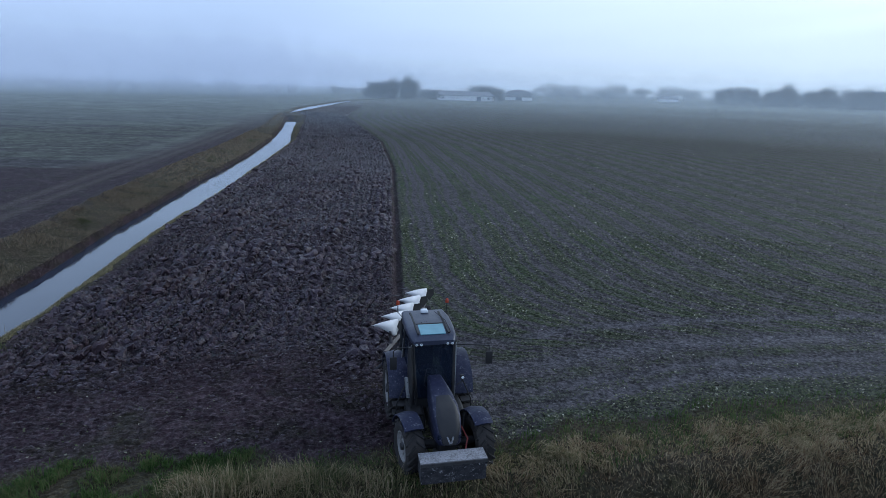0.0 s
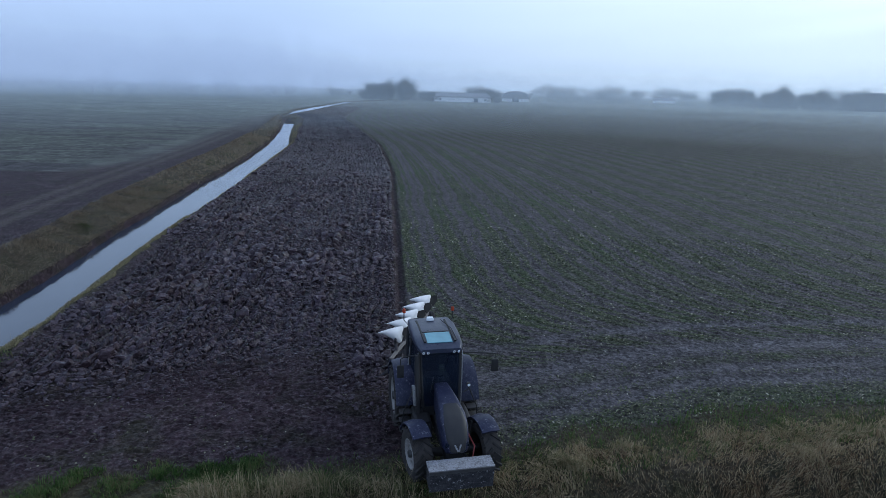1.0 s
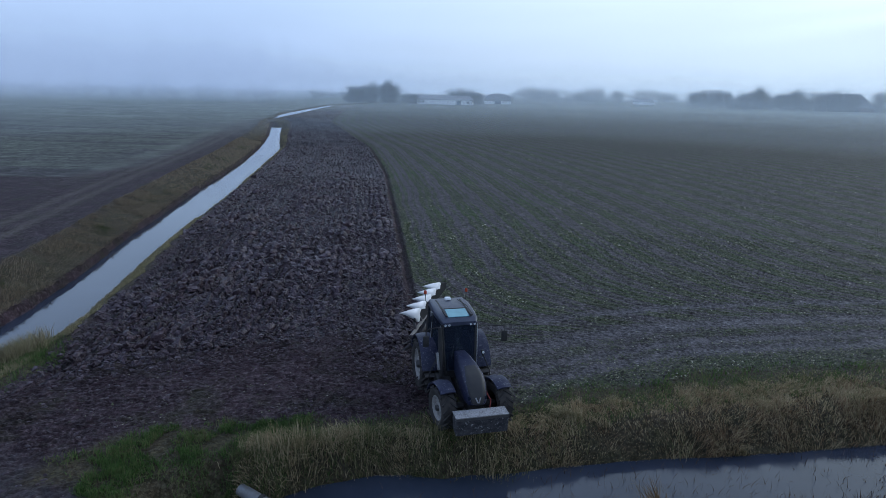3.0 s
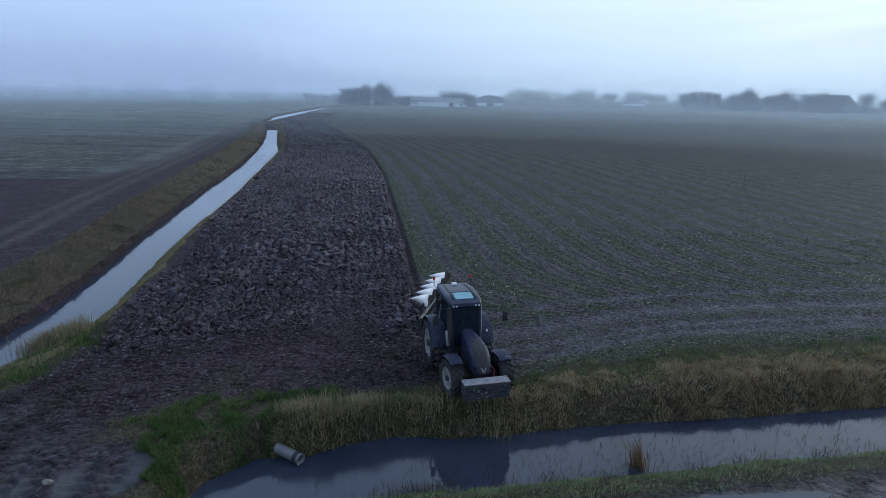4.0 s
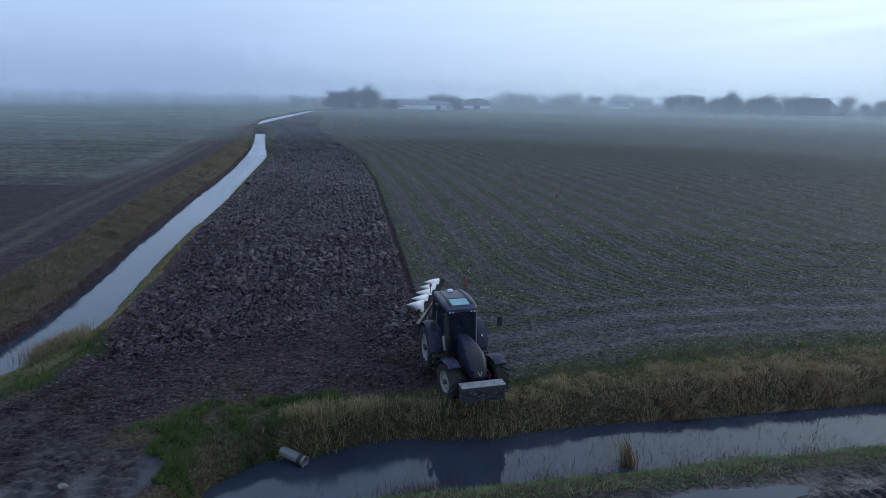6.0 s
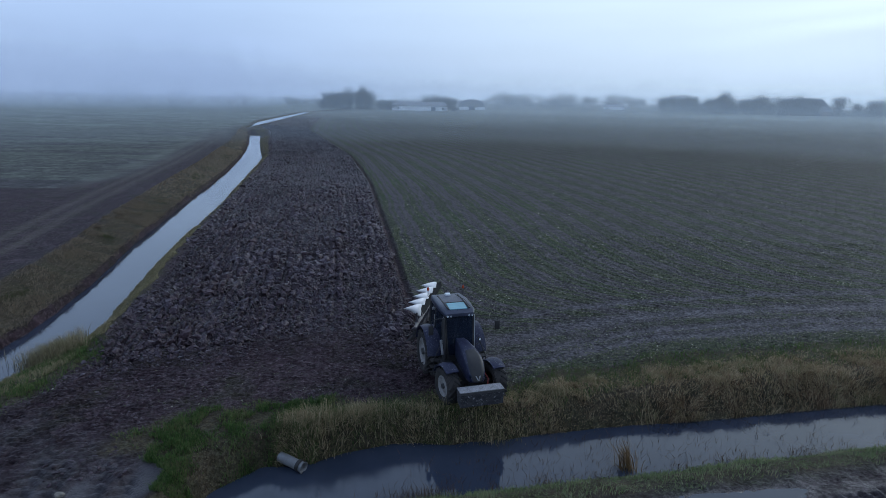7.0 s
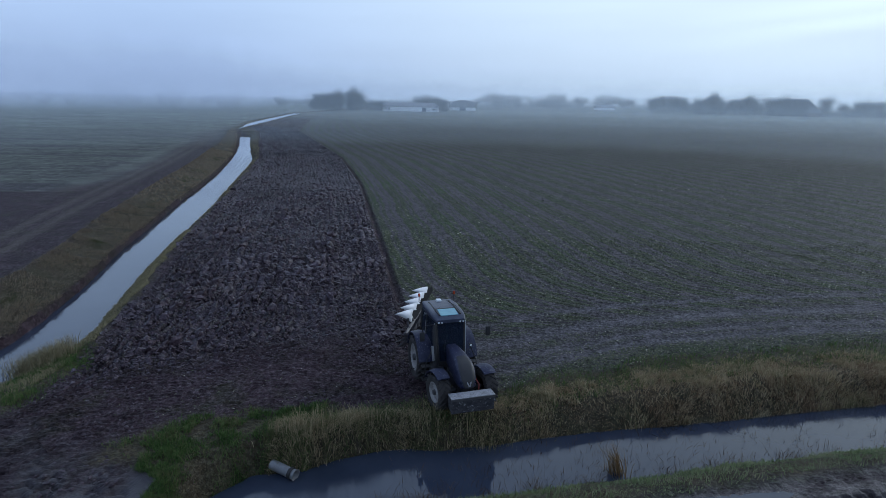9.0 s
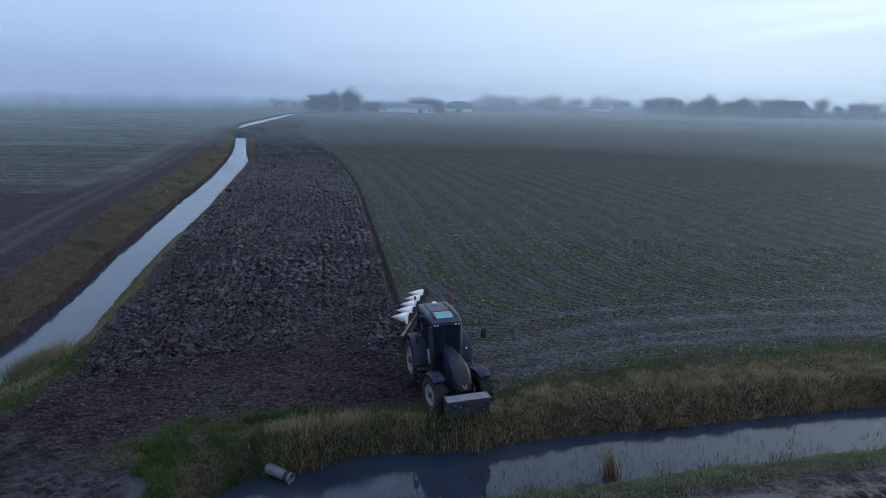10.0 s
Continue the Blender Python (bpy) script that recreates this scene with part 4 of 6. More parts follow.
def clods():
    """The turned slices, broken into blocks of clay; crumbs thin out over the headland."""
    def keep_small(x, y):
        on = (x < furrow(y) + 0.3) & (x > bank_right(y) + 0.5) & (y > verge_top(x) + 0.1) & (y < clod_end(x) + 2.5)
        on = on * np.clip(0.08 + 0.12 * smooth(-9, -13, x) + 0.8 * np.exp((y - clod_end(x)) / 1.3), 0, 1) * tufty(x, y, 0.6, 410)
        cross = (x < -9.6) & (x > -19) & (y < 14.6 - 0.35 * (x + 11))
        wet = sum(np.hypot((x - px) / prx, (y - py) / pry) < 1.3 for px, py, prx, pry, tw in PUDDLES)
        return np.where(on > 0, on, np.where(y < 13.2, 0.05, 0.2) * cross) * (wet == 0)
    for v0, v1, level, seed in ((16, 36, 3, 501), (36, 66, 2, 504), (66, 150, 1, 502)):
        rows = 31
        step = 0.30 if v1 < 40 else (0.36 if v1 < 70 else 0.55)
        v = np.arange(v0, v1, step)
        K, V = np.meshgrid(np.arange(rows) + 0.5, v)
        K, V = K.ravel() + rng.normal(0, 0.10, K.size), V.ravel() + rng.uniform(-0.2, 0.2, K.size)
        left, right = bank_right(V) - 0.1, furrow(V) + 0.02
        near = 1 - smooth(30, 60, V)
        bend = (0.5 + 0.8 * near) * (fnoise(K * 0.3, V * 0.35, 3, 11) - 0.5) + 0.7 * near * (fnoise(K * 0.37, V * 0.8, 3, 19) - 0.5)
        x = left + (right - left) * np.clip((K + bend) / rows, 0.008, 1.004)
        y = V
        d = y - clod_end(x) + 4.0 * (fnoise(x * 0.45, y * 0.45, 4, 12) - 0.5)
        ok = rng.uniform(0, 1, len(x)) < smooth(-0.6, 1.4, d)
        x, y, d, high = x[ok], y[ok], d[ok], (0.55 + 0.75 * hash2(np.floor(K), np.zeros_like(K), 77))[ok]
        n = len(x)
        big = (0.66 + 0.55 * smooth(0.35, 0.65, fnoise(x * 0.35, y * 0.22, 3, 430))) * rng.uniform(0.62, 1.25, n) * (0.6 + 0.4 * smooth(0, 2.5, d))
        wide = (furrow(y) - bank_right(y)) / rows / 0.47
        size = np.stack([0.175 * wide * big, step * 0.62 * big * rng.uniform(0.6, 1.6, n), 0.165 * big * high * rng.uniform(0.8, 1.25, n)], -1)
        slope = np.arctan2(furrow(y + 1) - furrow(y), 1.0)
        yaw = -slope + rng.normal(0, 0.38, n) + 1.0 * (fnoise(x * 0.5, y * 0.5, 2, 440) - 0.5)
        tilt = rng.normal(-0.55, 0.35, n)
        z = -0.10 + 0.10 * big * high + rng.normal(0, 0.035, n) + 0.06 * (fnoise(x * 0.12, y * 0.12, 3, 40) - 0.5)
        lay_lumps("clods", "turned slices of dark wet clay broken into blocks", np.stack([x, y, z], -1), size, yaw, tilt, level, seed, M_CLAY, 300 if level == 3 else 0, PLOUGHED)
    # crumbs between the blocks and over the headland
    def keep_between(x, y):
        return (x < furrow(y) - 0.1) & (x > bank_right(y) + 0.5) & (y > clod_end(x) - 0.5)
    q = sow(16000, -24, -2, 17, 44, keep_between)
    q[:, 2] += rng.uniform(0.20, 0.42, len(q))
    p = np.concatenate([sow(52000, -19, 0.5, 9.5, 26, keep_small), q])
    n = len(p)
    p[:, 2] += rng.uniform(0.01, 0.05, n)
    size = (0.03 + 0.08 * rng.uniform(0, 1, n) ** 2.5)[:, None] * np.stack([rng.uniform(0.8, 1.5, n), rng.uniform(0.8, 1.2, n), rng.uniform(0.5, 0.9, n)], -1)
    lay_lumps("clods", "small wet crumbs of clay strewn over the headland", p, size, rng.uniform(0, 6.28, n), rng.normal(0, 0.3, n), 1, 503, M_CLAY)


grass_bank_cross()
grass_turf()
grass_bank_main()
ditch_stems()
fallen_leaves()
clods()


# ---- tractor and plough ----
M_PAINT = plain("navy_paint", (0.005, 0.009, 0.040), 0.34, 0.0, (0.13, 0.13, 0.14), 0.22, 30, 0.0, 0.36)
M_PAINT.node_tree.nodes["Principled BSDF"].inputs["Specular IOR Level"].default_value = 0.32
M_CHROME = plain("bright_chrome", (0.55, 0.56, 0.58), 0.2, 0.9, (0.2, 0.19, 0.18), 0.4, 10)
M_GRILLE = plain("black_grille", (0.010, 0.010, 0.013), 0.45, 0, (0.05, 0.045, 0.042), 0.4, 9, 0.004)
M_BLACK = plain("black_plastic", (0.012, 0.012, 0.014), 0.5, 0, (0.045, 0.04, 0.038), 0.4, 8)
M_RUBBER = plain("muddy_rubber", (0.012, 0.011, 0.012), 0.75, 0, (0.050, 0.042, 0.038), 0.8, 6, 0.01)
M_RIM = plain("dusty_rim", (0.30, 0.29, 0.285), 0.6, 0.0, (0.10, 0.088, 0.08), 0.8, 9)
M_STEEL = plain("dull_steel", (0.10, 0.10, 0.105), 0.45, 0.7, (0.05, 0.042, 0.038), 0.7, 7)
M_BOXTOP = plain("bare_worn_steel", (0.34, 0.34, 0.36), 0.5, 0.0, (0.05, 0.045, 0.045), 0.95, 22)
M_BOX = plain("scuffed_dark_box", (0.008, 0.008, 0.013), 0.7, 0.0, (0.24, 0.23, 0.24), 0.22, 30, 0.0, 0.7)
M_WHITE = plain("white_mouldboard", (0.80, 0.81, 0.84), 0.3, 0.0, (0.35, 0.33, 0.32), 0.35, 6)
M_LAMP = plain("lamp_glass", (0.75, 0.78, 0.80), 0.15, 0.0)
M_AMBER = plain("amber_red_beacon", (0.42, 0.05, 0.02), 0.25)
M_ROOF = plain("roof_panel", (0.026, 0.034, 0.066), 0.24, 0.0, (0.12, 0.12, 0.125), 0.25, 14)
M_HATCH = plain("teal_hatch_glass", (0.16, 0.36, 0.42), 0.08, 0.0)
M_GLASS = glass_material("cab_glass", (0.012, 0.018, 0.035))
M_SEAT = plain("dark_seat_cloth", (0.020, 0.020, 0.024), 0.85)
M_FROG = plain("black_frog_plate", (0.006, 0.006, 0.007), 0.7, 0, (0.02, 0.018, 0.017), 0.4, 8)
M_FRAME = plain("plough_frame_paint", (0.035, 0.035, 0.045), 0.4, 0.2, (0.07, 0.055, 0.05), 0.7, 7)
M_RED = plain("red_paint", (0.30, 0.035, 0.03), 0.4, 0.0, (0.06, 0.05, 0.045), 0.5, 6)


def add_box(bm, x0, x1, y0, y1, z0, z1, bevel=0.0, top=1.0, m=None):
    """A box, bevelled; top narrows its upper face."""
    r = bmesh.ops.create_cube(bm, size=1)
    vs = r["verts"]
    for v in vs:
        k = top if v.co.z > 0 else 1.0
        v.co = Vector(((x0 + x1) / 2 + v.co.x * (x1 - x0) * k, (y0 + y1) / 2 + v.co.y * (y1 - y0) * k, (z0 + z1) / 2 + v.co.z * (z1 - z0)))
    if m:
        bmesh.ops.transform(bm, matrix=m, verts=vs)
    if bevel:
        es = list({e for v in vs for e in v.link_edges})
        bmesh.ops.bevel(bm, geom=es, offset=bevel, segments=2, affect="EDGES", profile=0.6)
    return bm


def box(*a, **k):
    return add_box(bmesh.new(), *a, **k)


def add_tube(bm, pts, r, n=8):
    """A round bar along points; r one radius or one for each point."""
    pts = [Vector(p) for p in pts]
    rs = r if isinstance(r, (list, tuple)) else [r] * len(pts)
    rings = []
    for i, p in enumerate(pts):
        d = (pts[min(i + 1, len(pts) - 1)] - pts[max(i - 1, 0)]).normalized()
        a = d.orthogonal().normalized() if abs(d.z) > 0.9 else d.cross(Vector((0, 0, 1))).normalized()
        b = d.cross(a)
        rings.append([bm.verts.new(p + (a * math.cos(2 * math.pi * k / n) + b * math.sin(2 * math.pi * k / n)) * rs[i]) for k in range(n)])
    for u, v in zip(rings, rings[1:]):
        for k in range(n):
            bm.faces.new((u[k], u[(k + 1) % n], v[(k + 1) % n], v[k]))
    bm.faces.new(rings[0][::-1]), bm.faces.new(rings[-1])
    return bm


def tube(pts, r, n=8):
    return add_tube(bmesh.new(), pts, r, n)


def lathe(profile, n=36, bm=None):
    """A body turned round the x axis: profile of (x, radius), open or closed."""
    bm = bm or bmesh.new()
    rings = []
    for k in range(n):
        a = 2 * math.pi * k / n
        rings.append([bm.verts.new((x, r * math.cos(a), r * math.sin(a))) for x, r in profile])
    for k in range(n):
        u, v = rings[k], rings[(k + 1) % n]
        for i in range(len(profile) - 1):
            bm.faces.new((u[i], u[i + 1], v[i + 1], v[i]))
    return bm


def ring(w, z0, z1, r, y, n=5, drop=0.0):
    """A rounded rectangle across the tractor at y."""
    out = []
    for cx, cz, a0 in ((w / 2 - r, z1 - r, 0), (-w / 2 + r, z1 - r, 90), (-w / 2 + r, z0 + r, 180), (w / 2 - r, z0 + r, 270)):
        for k in range(n):
            a = radians(a0 + 90 * k / (n - 1))
            out.append((cx + r * math.cos(a), y + drop * (cz + r * math.sin(a) - z0), cz + r * math.sin(a)))
    return out


def loft(rings, bm=None):
    bm = bm or bmesh.new()
    vs = [[bm.verts.new(p) for p in r] for r in rings]
    for u, v in zip(vs, vs[1:]):
        for k in range(len(u)):
            bm.faces.new((u[k], u[(k + 1) % len(u)], v[(k + 1) % len(u)], v[k]))
    bm.faces.new(vs[0][::-1]), bm.faces.new(vs[-1])
    return bm


def smoothed(ob, angle=40):
    for p in ob.data.polygons:
        p.use_smooth = True
    ob.data.set_sharp_from_angle(angle=radians(angle))
    return ob


def slab(pts, thick):
    """A flat plate from a ring of points, given a thickness along its normal."""
    bm = bmesh.new()
    f = bm.faces.new([bm.verts.new(p) for p in pts])
    bm.normal_update()
    n = f.normal * thick
    r = bmesh.ops.extrude_face_region(bm, geom=[f])
    bmesh.ops.translate(bm, vec=n, verts=[v for v in r["geom"] if isinstance(v, bmesh.types.BMVert)])
    return bm


def make_wheel(parent, x, y, radius, width, rim_r, side, steer=0.0, lugs=20):
    """Tyre with bar lugs, dished rim and hub. side: +1 on the tractor's right."""
    w = new("wheel")
    w.parent = parent
    w.matrix_local = pose(x, y, radius - 0.05, 0, 0, steer)
    h, r = width / 2, radius - 0.045
    prof = [(-h * 0.82, rim_r), (-h * 0.98, rim_r + (r - rim_r) * 0.35), (-h, rim_r + (r - rim_r) * 0.62), (-h * 0.86, r * 0.97), (-h * 0.5, r), (0, r * 1.004),
            (h * 0.5, r), (h * 0.86, r * 0.97), (h, rim_r + (r - rim_r) * 0.62), (h * 0.98, rim_r + (r - rim_r) * 0.35), (h * 0.82, rim_r), (-h * 0.82, rim_r)]
    smoothed(part("tyre", lathe(prof, 44), M_RUBBER, w), 35)
    lug = None
    for k in range(lugs):
        for s in (-1, 1):
            a = 2 * math.pi * (k + (0.5 if s > 0 else 0)) / lugs
            m = Matrix.Rotation(a, 4, "X") @ Matrix.Translation((s * h * 0.5, 0, r - 0.005)) @ Matrix.Rotation(radians(s * 42), 4, "Z")
            if lug is None:
                lug = piece = part("lug", box(-h * 0.66, h * 0.66, -0.032, 0.032, -0.03, 0.045, 0, 0.8), M_RUBBER, w)
            else:
                piece = new("lug", lug.data)
                piece.parent = w
            piece.matrix_local = m
    d = side * h
    rp = [(d * 0.80, rim_r + 0.01), (d * 0.84, rim_r - 0.03), (d * 0.62, rim_r - 0.06), (d * 0.50, rim_r * 0.70), (d * 0.56, rim_r * 0.46), (d * 0.62, rim_r * 0.40), (d * 0.62, 0.001)]
    bm = lathe(rp, 36)
    for k in range(8):
        a = 2 * math.pi * k / 8
        add_box(bm, min(d * 0.56, d * 0.66), max(d * 0.56, d * 0.66), -0.022, 0.022, -0.022, 0.022, 0, 1, Matrix.Translation((0, rim_r * 0.56 * math.cos(a), rim_r * 0.56 * math.sin(a))))
    smoothed(part("rim", bm, M_RIM, w, "grey rim splashed with mud"), 30)
    smoothed(part("hub", lathe([(d * 0.60, rim_r * 0.26), (d * 0.92, rim_r * 0.22), (d * 0.96, rim_r * 0.12), (d * 0.96, 0.001)], 20), M_STEEL, w))
    return w


def arc_fender(name, parent, x0, x1, y, z, r, a0, a1, mat, thick=0.035, steer=0.0):
    """A mudguard bent round a wheel; angles from straight ahead, upwards."""
    bm = bmesh.new()
    rows = []
    n = 14
    for k in range(n + 1):
        a = radians(a0 + (a1 - a0) * k / n)
        c, s = math.cos(a), math.sin(a)
        lip = 0.05
        rows.append([bm.verts.new(p) for p in (
            (x0, r * c, r * s), (x1, r * c, r * s), (x1, (r + thick) * c, (r + thick) * s), ((x0 + x1) / 2, (r + thick + lip) * c, (r + thick + lip) * s), (x0, (r + thick) * c, (r + thick) * s))])
    for u, v in zip(rows, rows[1:]):
        for i in range(5):
            bm.faces.new((u[i], u[(i + 1) % 5], v[(i + 1) % 5], v[i]))
    bm.faces.new(rows[0][::-1]), bm.faces.new(rows[-1])
    bmesh.ops.transform(bm, matrix=pose(0, y, z, 0, 0, steer), verts=bm.verts)
    return smoothed(part(name, bm, mat, parent), 50)


def make_tractor(m):
    t = thing("tractor", m, "muddy navy blue farm tractor standing at the field end", "tractor")
    WB, RR, RF, TR, TF = 2.72, 0.92, 0.71, 0.93, 0.90
    STEER = 9
    for s in (1, -1):
        make_wheel(t, s * TR, 0, RR, 0.60, 0.56, s, 0, 20)
        make_wheel(t, s * TF, WB, RF, 0.50, 0.40, s, STEER, 18)
    # chassis
    bm = box(-0.30, 0.30, -0.45, 1.3, 0.62, 1.15, 0.05)
    add_box(bm, -0.24, 0.24, 1.2, 3.25, 0.60, 0.98, 0.04)
    part("transmission", bm, M_BLACK, t)
    part("rear_axle", tube([(-0.85, 0, 0.88), (-0.3, 0, 0.88), (0.3, 0, 0.88), (0.85, 0, 0.88)], [0.12, 0.19, 0.19, 0.12], 14), M_BLACK, t)
    part("front_axle", tube([(-0.8, WB, 0.66), (-0.25, WB, 0.62), (0.25, WB, 0.62), (0.8, WB, 0.66)], [0.09, 0.13, 0.13, 0.09], 12), M_BLACK, t)
    # bonnet
    rings_ = [ring(0.40, 1.10, 1.88, 0.08, 1.32), ring(0.46, 1.05, 1.92, 0.09, 1.75), ring(0.58, 1.0, 1.91, 0.10, 2.35), ring(0.68, 0.98, 1.84, 0.12, 2.85),
              ring(0.69, 0.98, 1.72, 0.14, 3.2, drop=-0.10), ring(0.62, 1.0, 1.52, 0.14, 3.42, drop=-0.15), ring(0.46, 1.08, 1.34, 0.10, 3.52, drop=-0.1)]
    smoothed(part("bonnet", loft(rings_), M_PAINT, t, "navy bonnet flecked with dirt"), 30)
    # grille laid over the bonnet's nose
    g = [ring(0.44, 1.06, 1.918, 0.10, 2.55), ring(0.58, 1.03, 1.862, 0.12, 2.88), ring(0.61, 1.02, 1.752, 0.14, 3.22, drop=-0.10), ring(0.54, 1.05, 1.56, 0.14, 3.45, drop=-0.15), ring(0.38, 1.1, 1.36, 0.10, 3.55, drop=-0.1)]
    smoothed(part("grille", loft(g), M_GRILLE, t, "black mesh grille"), 50)
    for s in (1, -1):
        smoothed(part("headlight", box(s * 0.20 - 0.11, s * 0.20 + 0.11, 3.40, 3.50, 1.22, 1.32, 0.03, 0.9), M_GLASS, t, "dark glass headlight"), 40)
    bm = bmesh.new()
    for s in (1, -1):
        add_box(bm, -0.02, 0.02, -0.01, 0.01, -0.09, 0.09, 0, 1, pose(s * 0.045, 3.56, 1.24, 25, s * 24, 0))
    part("nose_badge", bm, M_BOXTOP, t)
    # cab
    z0, z1 = 1.12, 2.78
    lo = [(0.50, 1.40), (0.72, 0.15), (0.68, -0.62)]
    hi = [(0.58, 1.12), (0.66, 0.15), (0.63, -0.70)]
    for s in (1, -1):
        for (xa, ya), (xb, yb), r in zip(lo, hi, (0.045, 0.035, 0.05)):
            part("pillar", tube([(s * xa, ya, z0), (s * (xa + xb) / 2 * 1.02, (ya + yb) / 2, (z0 + z1) / 2), (s * xb, yb, z1)], r, 8), M_BLACK, t)
        q = [(s * 0.54, 1.36, z0 + 0.02), (s * 0.735, 0.19, z0 + 0.02), (s * 0.665, 0.19, z1), (s * 0.605, 1.09, z1)]
        door = part("door", slab(q, 0.012), M_GLASS, t, "tinted glass cab door")
        door.visible_shadow = False
        part("handle", box(s * 0.73 - 0.02, s * 0.73 + 0.02, 0.32, 0.44, 1.62, 1.66, 0.01), M_BLACK, door)
        q = [(s * 0.735, 0.11, z0 + 0.3), (s * 0.70, -0.58, z0 + 0.3), (s * 0.63, -0.66, z1), (s * 0.665, 0.11, z1)]
        part("side_window", slab(q, 0.012), M_GLASS, t).visible_shadow = False
    part("windscreen", slab([(-0.49, 1.405, z0 + 0.1), (0.49, 1.405, z0 + 0.1), (0.55, 1.14, z1), (-0.55, 1.14, z1)], 0.012), M_GLASS, t, "dusty curved windscreen").visible_shadow = False
    part("rear_window", slab([(-0.66, -0.62, z0 + 0.35), (0.66, -0.62, z0 + 0.35), (0.60, -0.70, z1), (-0.60, -0.70, z1)], 0.012), M_GLASS, t).visible_shadow = False
    part("cab_floor", loft([ring(1.30, 0.98, 1.18, 0.05, -0.62), ring(1.42, 0.92, 1.18, 0.05, 0.2), ring(1.04, 0.92, 1.20, 0.05, 1.40)]), M_BLACK, t)
    part("dashboard", loft([ring(0.62, 1.2, 1.72, 0.08, 0.98), ring(0.78, 1.2, 1.66, 0.1, 1.3)]), M_BLACK, t)
    seat = part("seat", box(-0.25, 0.25, -0.12, 0.36, 1.38, 1.54, 0.05), M_SEAT, t)
    part("backrest", box(-0.24, 0.24, -0.24, -0.10, 1.5, 2.12, 0.05), M_SEAT, seat)
    bm = bmesh.new()
    wheel_pts = [(0.19 * math.cos(a), 0.80 + 0.15 * math.sin(a), 1.82 + 0.10 * math.sin(a)) for a in np.linspace(0, 2 * math.pi, 19)]
    add_tube(bm, wheel_pts, 0.016, 6), add_tube(bm, [(0, 0.80, 1.82), (0, 1.0, 1.6)], 0.03, 6)
    part("steering_wheel", bm, M_BLACK, t)
    # roof
    roof = smoothed(part("roof", loft([ring(1.10, 2.76, 2.86, 0.04, -0.92), ring(1.30, 2.74, 2.99, 0.09, -0.78), ring(1.40, 2.74, 3.04, 0.11, -0.2),
                                       ring(1.38, 2.74, 3.03, 0.11, 0.5), ring(1.30, 2.74, 2.97, 0.09, 1.05), ring(1.12, 2.75, 2.87, 0.05, 1.26)]), M_ROOF, t, "blue-grey cab roof with dirt film"), 35)
    hatch = part("roof_hatch", box(-0.36, 0.36, 0.50, 1.06, 3.0, 3.022, 0.008, 1, Matrix.Translation((0, 0.78, 3.01)) @ Matrix.Rotation(radians(-7), 4, "X") @ Matrix.Translation((0, -0.78, -3.01))), M_HATCH, roof, "teal tinted roof window")
    bm = bmesh.new()
    for x0, x1, y0, y1 in ((-0.46, -0.40, -0.5, 1.1), (0.40, 0.46, -0.5, 1.1), (-0.46, 0.46, 0.38, 0.43)):
        add_box(bm, x0, x1, y0, y1, 3.0, 3.045, 0.012)
    part("roof_rib", bm, M_BLACK, roof)
    smoothed(part("antenna_dome", box(-0.12, 0.12, -0.62, -0.42, 3.03, 3.12, 0.03, 0.8), M_LAMP, roof, "white satellite dome"), 40)
    bm = tube([(-0.5, 1.0, 3.0), (-0.48, 0.3, 3.07), (-0.3, -0.4, 3.07)], 0.010, 5)
    part("cable", bm, M_BLACK, roof)
    for s in (1, -1):
        for dx in (0.50, 0.37):
            lamp = part("work_lamp", box(s * dx - 0.05, s * dx + 0.05, 1.16, 1.25, 2.72, 2.82, 0.02), M_BLACK, t)
            smoothed(part("lens", lathe([(0, 0.001), (0.012, 0.03), (0, 0.042)], 14), M_LAMP, lamp)).matrix_local = pose(s * dx, 1.255, 2.77, 0, 0, 90)
        low = part("work_lamp", box(s * 0.79 - 0.05, s * 0.79 + 0.05, 1.30, 1.40, 1.72, 1.84, 0.02), M_BLACK, t)
        smoothed(part("lens", lathe([(0, 0.001), (0.012, 0.03), (0, 0.045)], 14), M_LAMP, low)).matrix_local = pose(s * 0.79, 1.41, 1.78, 0, 0, 90)
        part("lamp_bracket", tube([(s * 0.64, 1.36, 1.55), (s * 0.79, 1.34, 1.62), (s * 0.79, 1.34, 1.74)], 0.018, 6), M_BLACK, t)
        b = part("beacon_stalk", tube([(s * 0.62, -0.72, 2.80), (s * 0.76, -0.80, 2.95), (s * 0.76, -0.80, 3.20)], 0.016, 6), M_BLACK, t)
        bm = lathe([(0, 0.05), (0.09, 0.052), (0.125, 0.035), (0.135, 0.001)], 14)
        bmesh.ops.transform(bm, matrix=pose(s * 0.76, -0.80, 3.20, 0, -90, 0), verts=bm.verts)
        smoothed(part("beacon", bm, M_AMBER, b, "red-orange rotating beacon"))
    # mirrors: the left one reaches far out
    for s, reach in ((-1, 1.62), (1, 1.12)):
        arm = part("mirror_arm", tube([(s * 0.59, 1.10, 2.66), (s * 1.0, 1.12, 2.64), (s * reach, 1.10, 2.56), (s * reach, 1.10, 2.30)], 0.018, 6), M_BLACK, t)
        smoothed(part("mirror", box(s * reach - 0.10, s * reach + 0.10, 1.05, 1.13, 2.0, 2.38, 0.03), M_BLACK, arm, "black wing mirror"), 40)
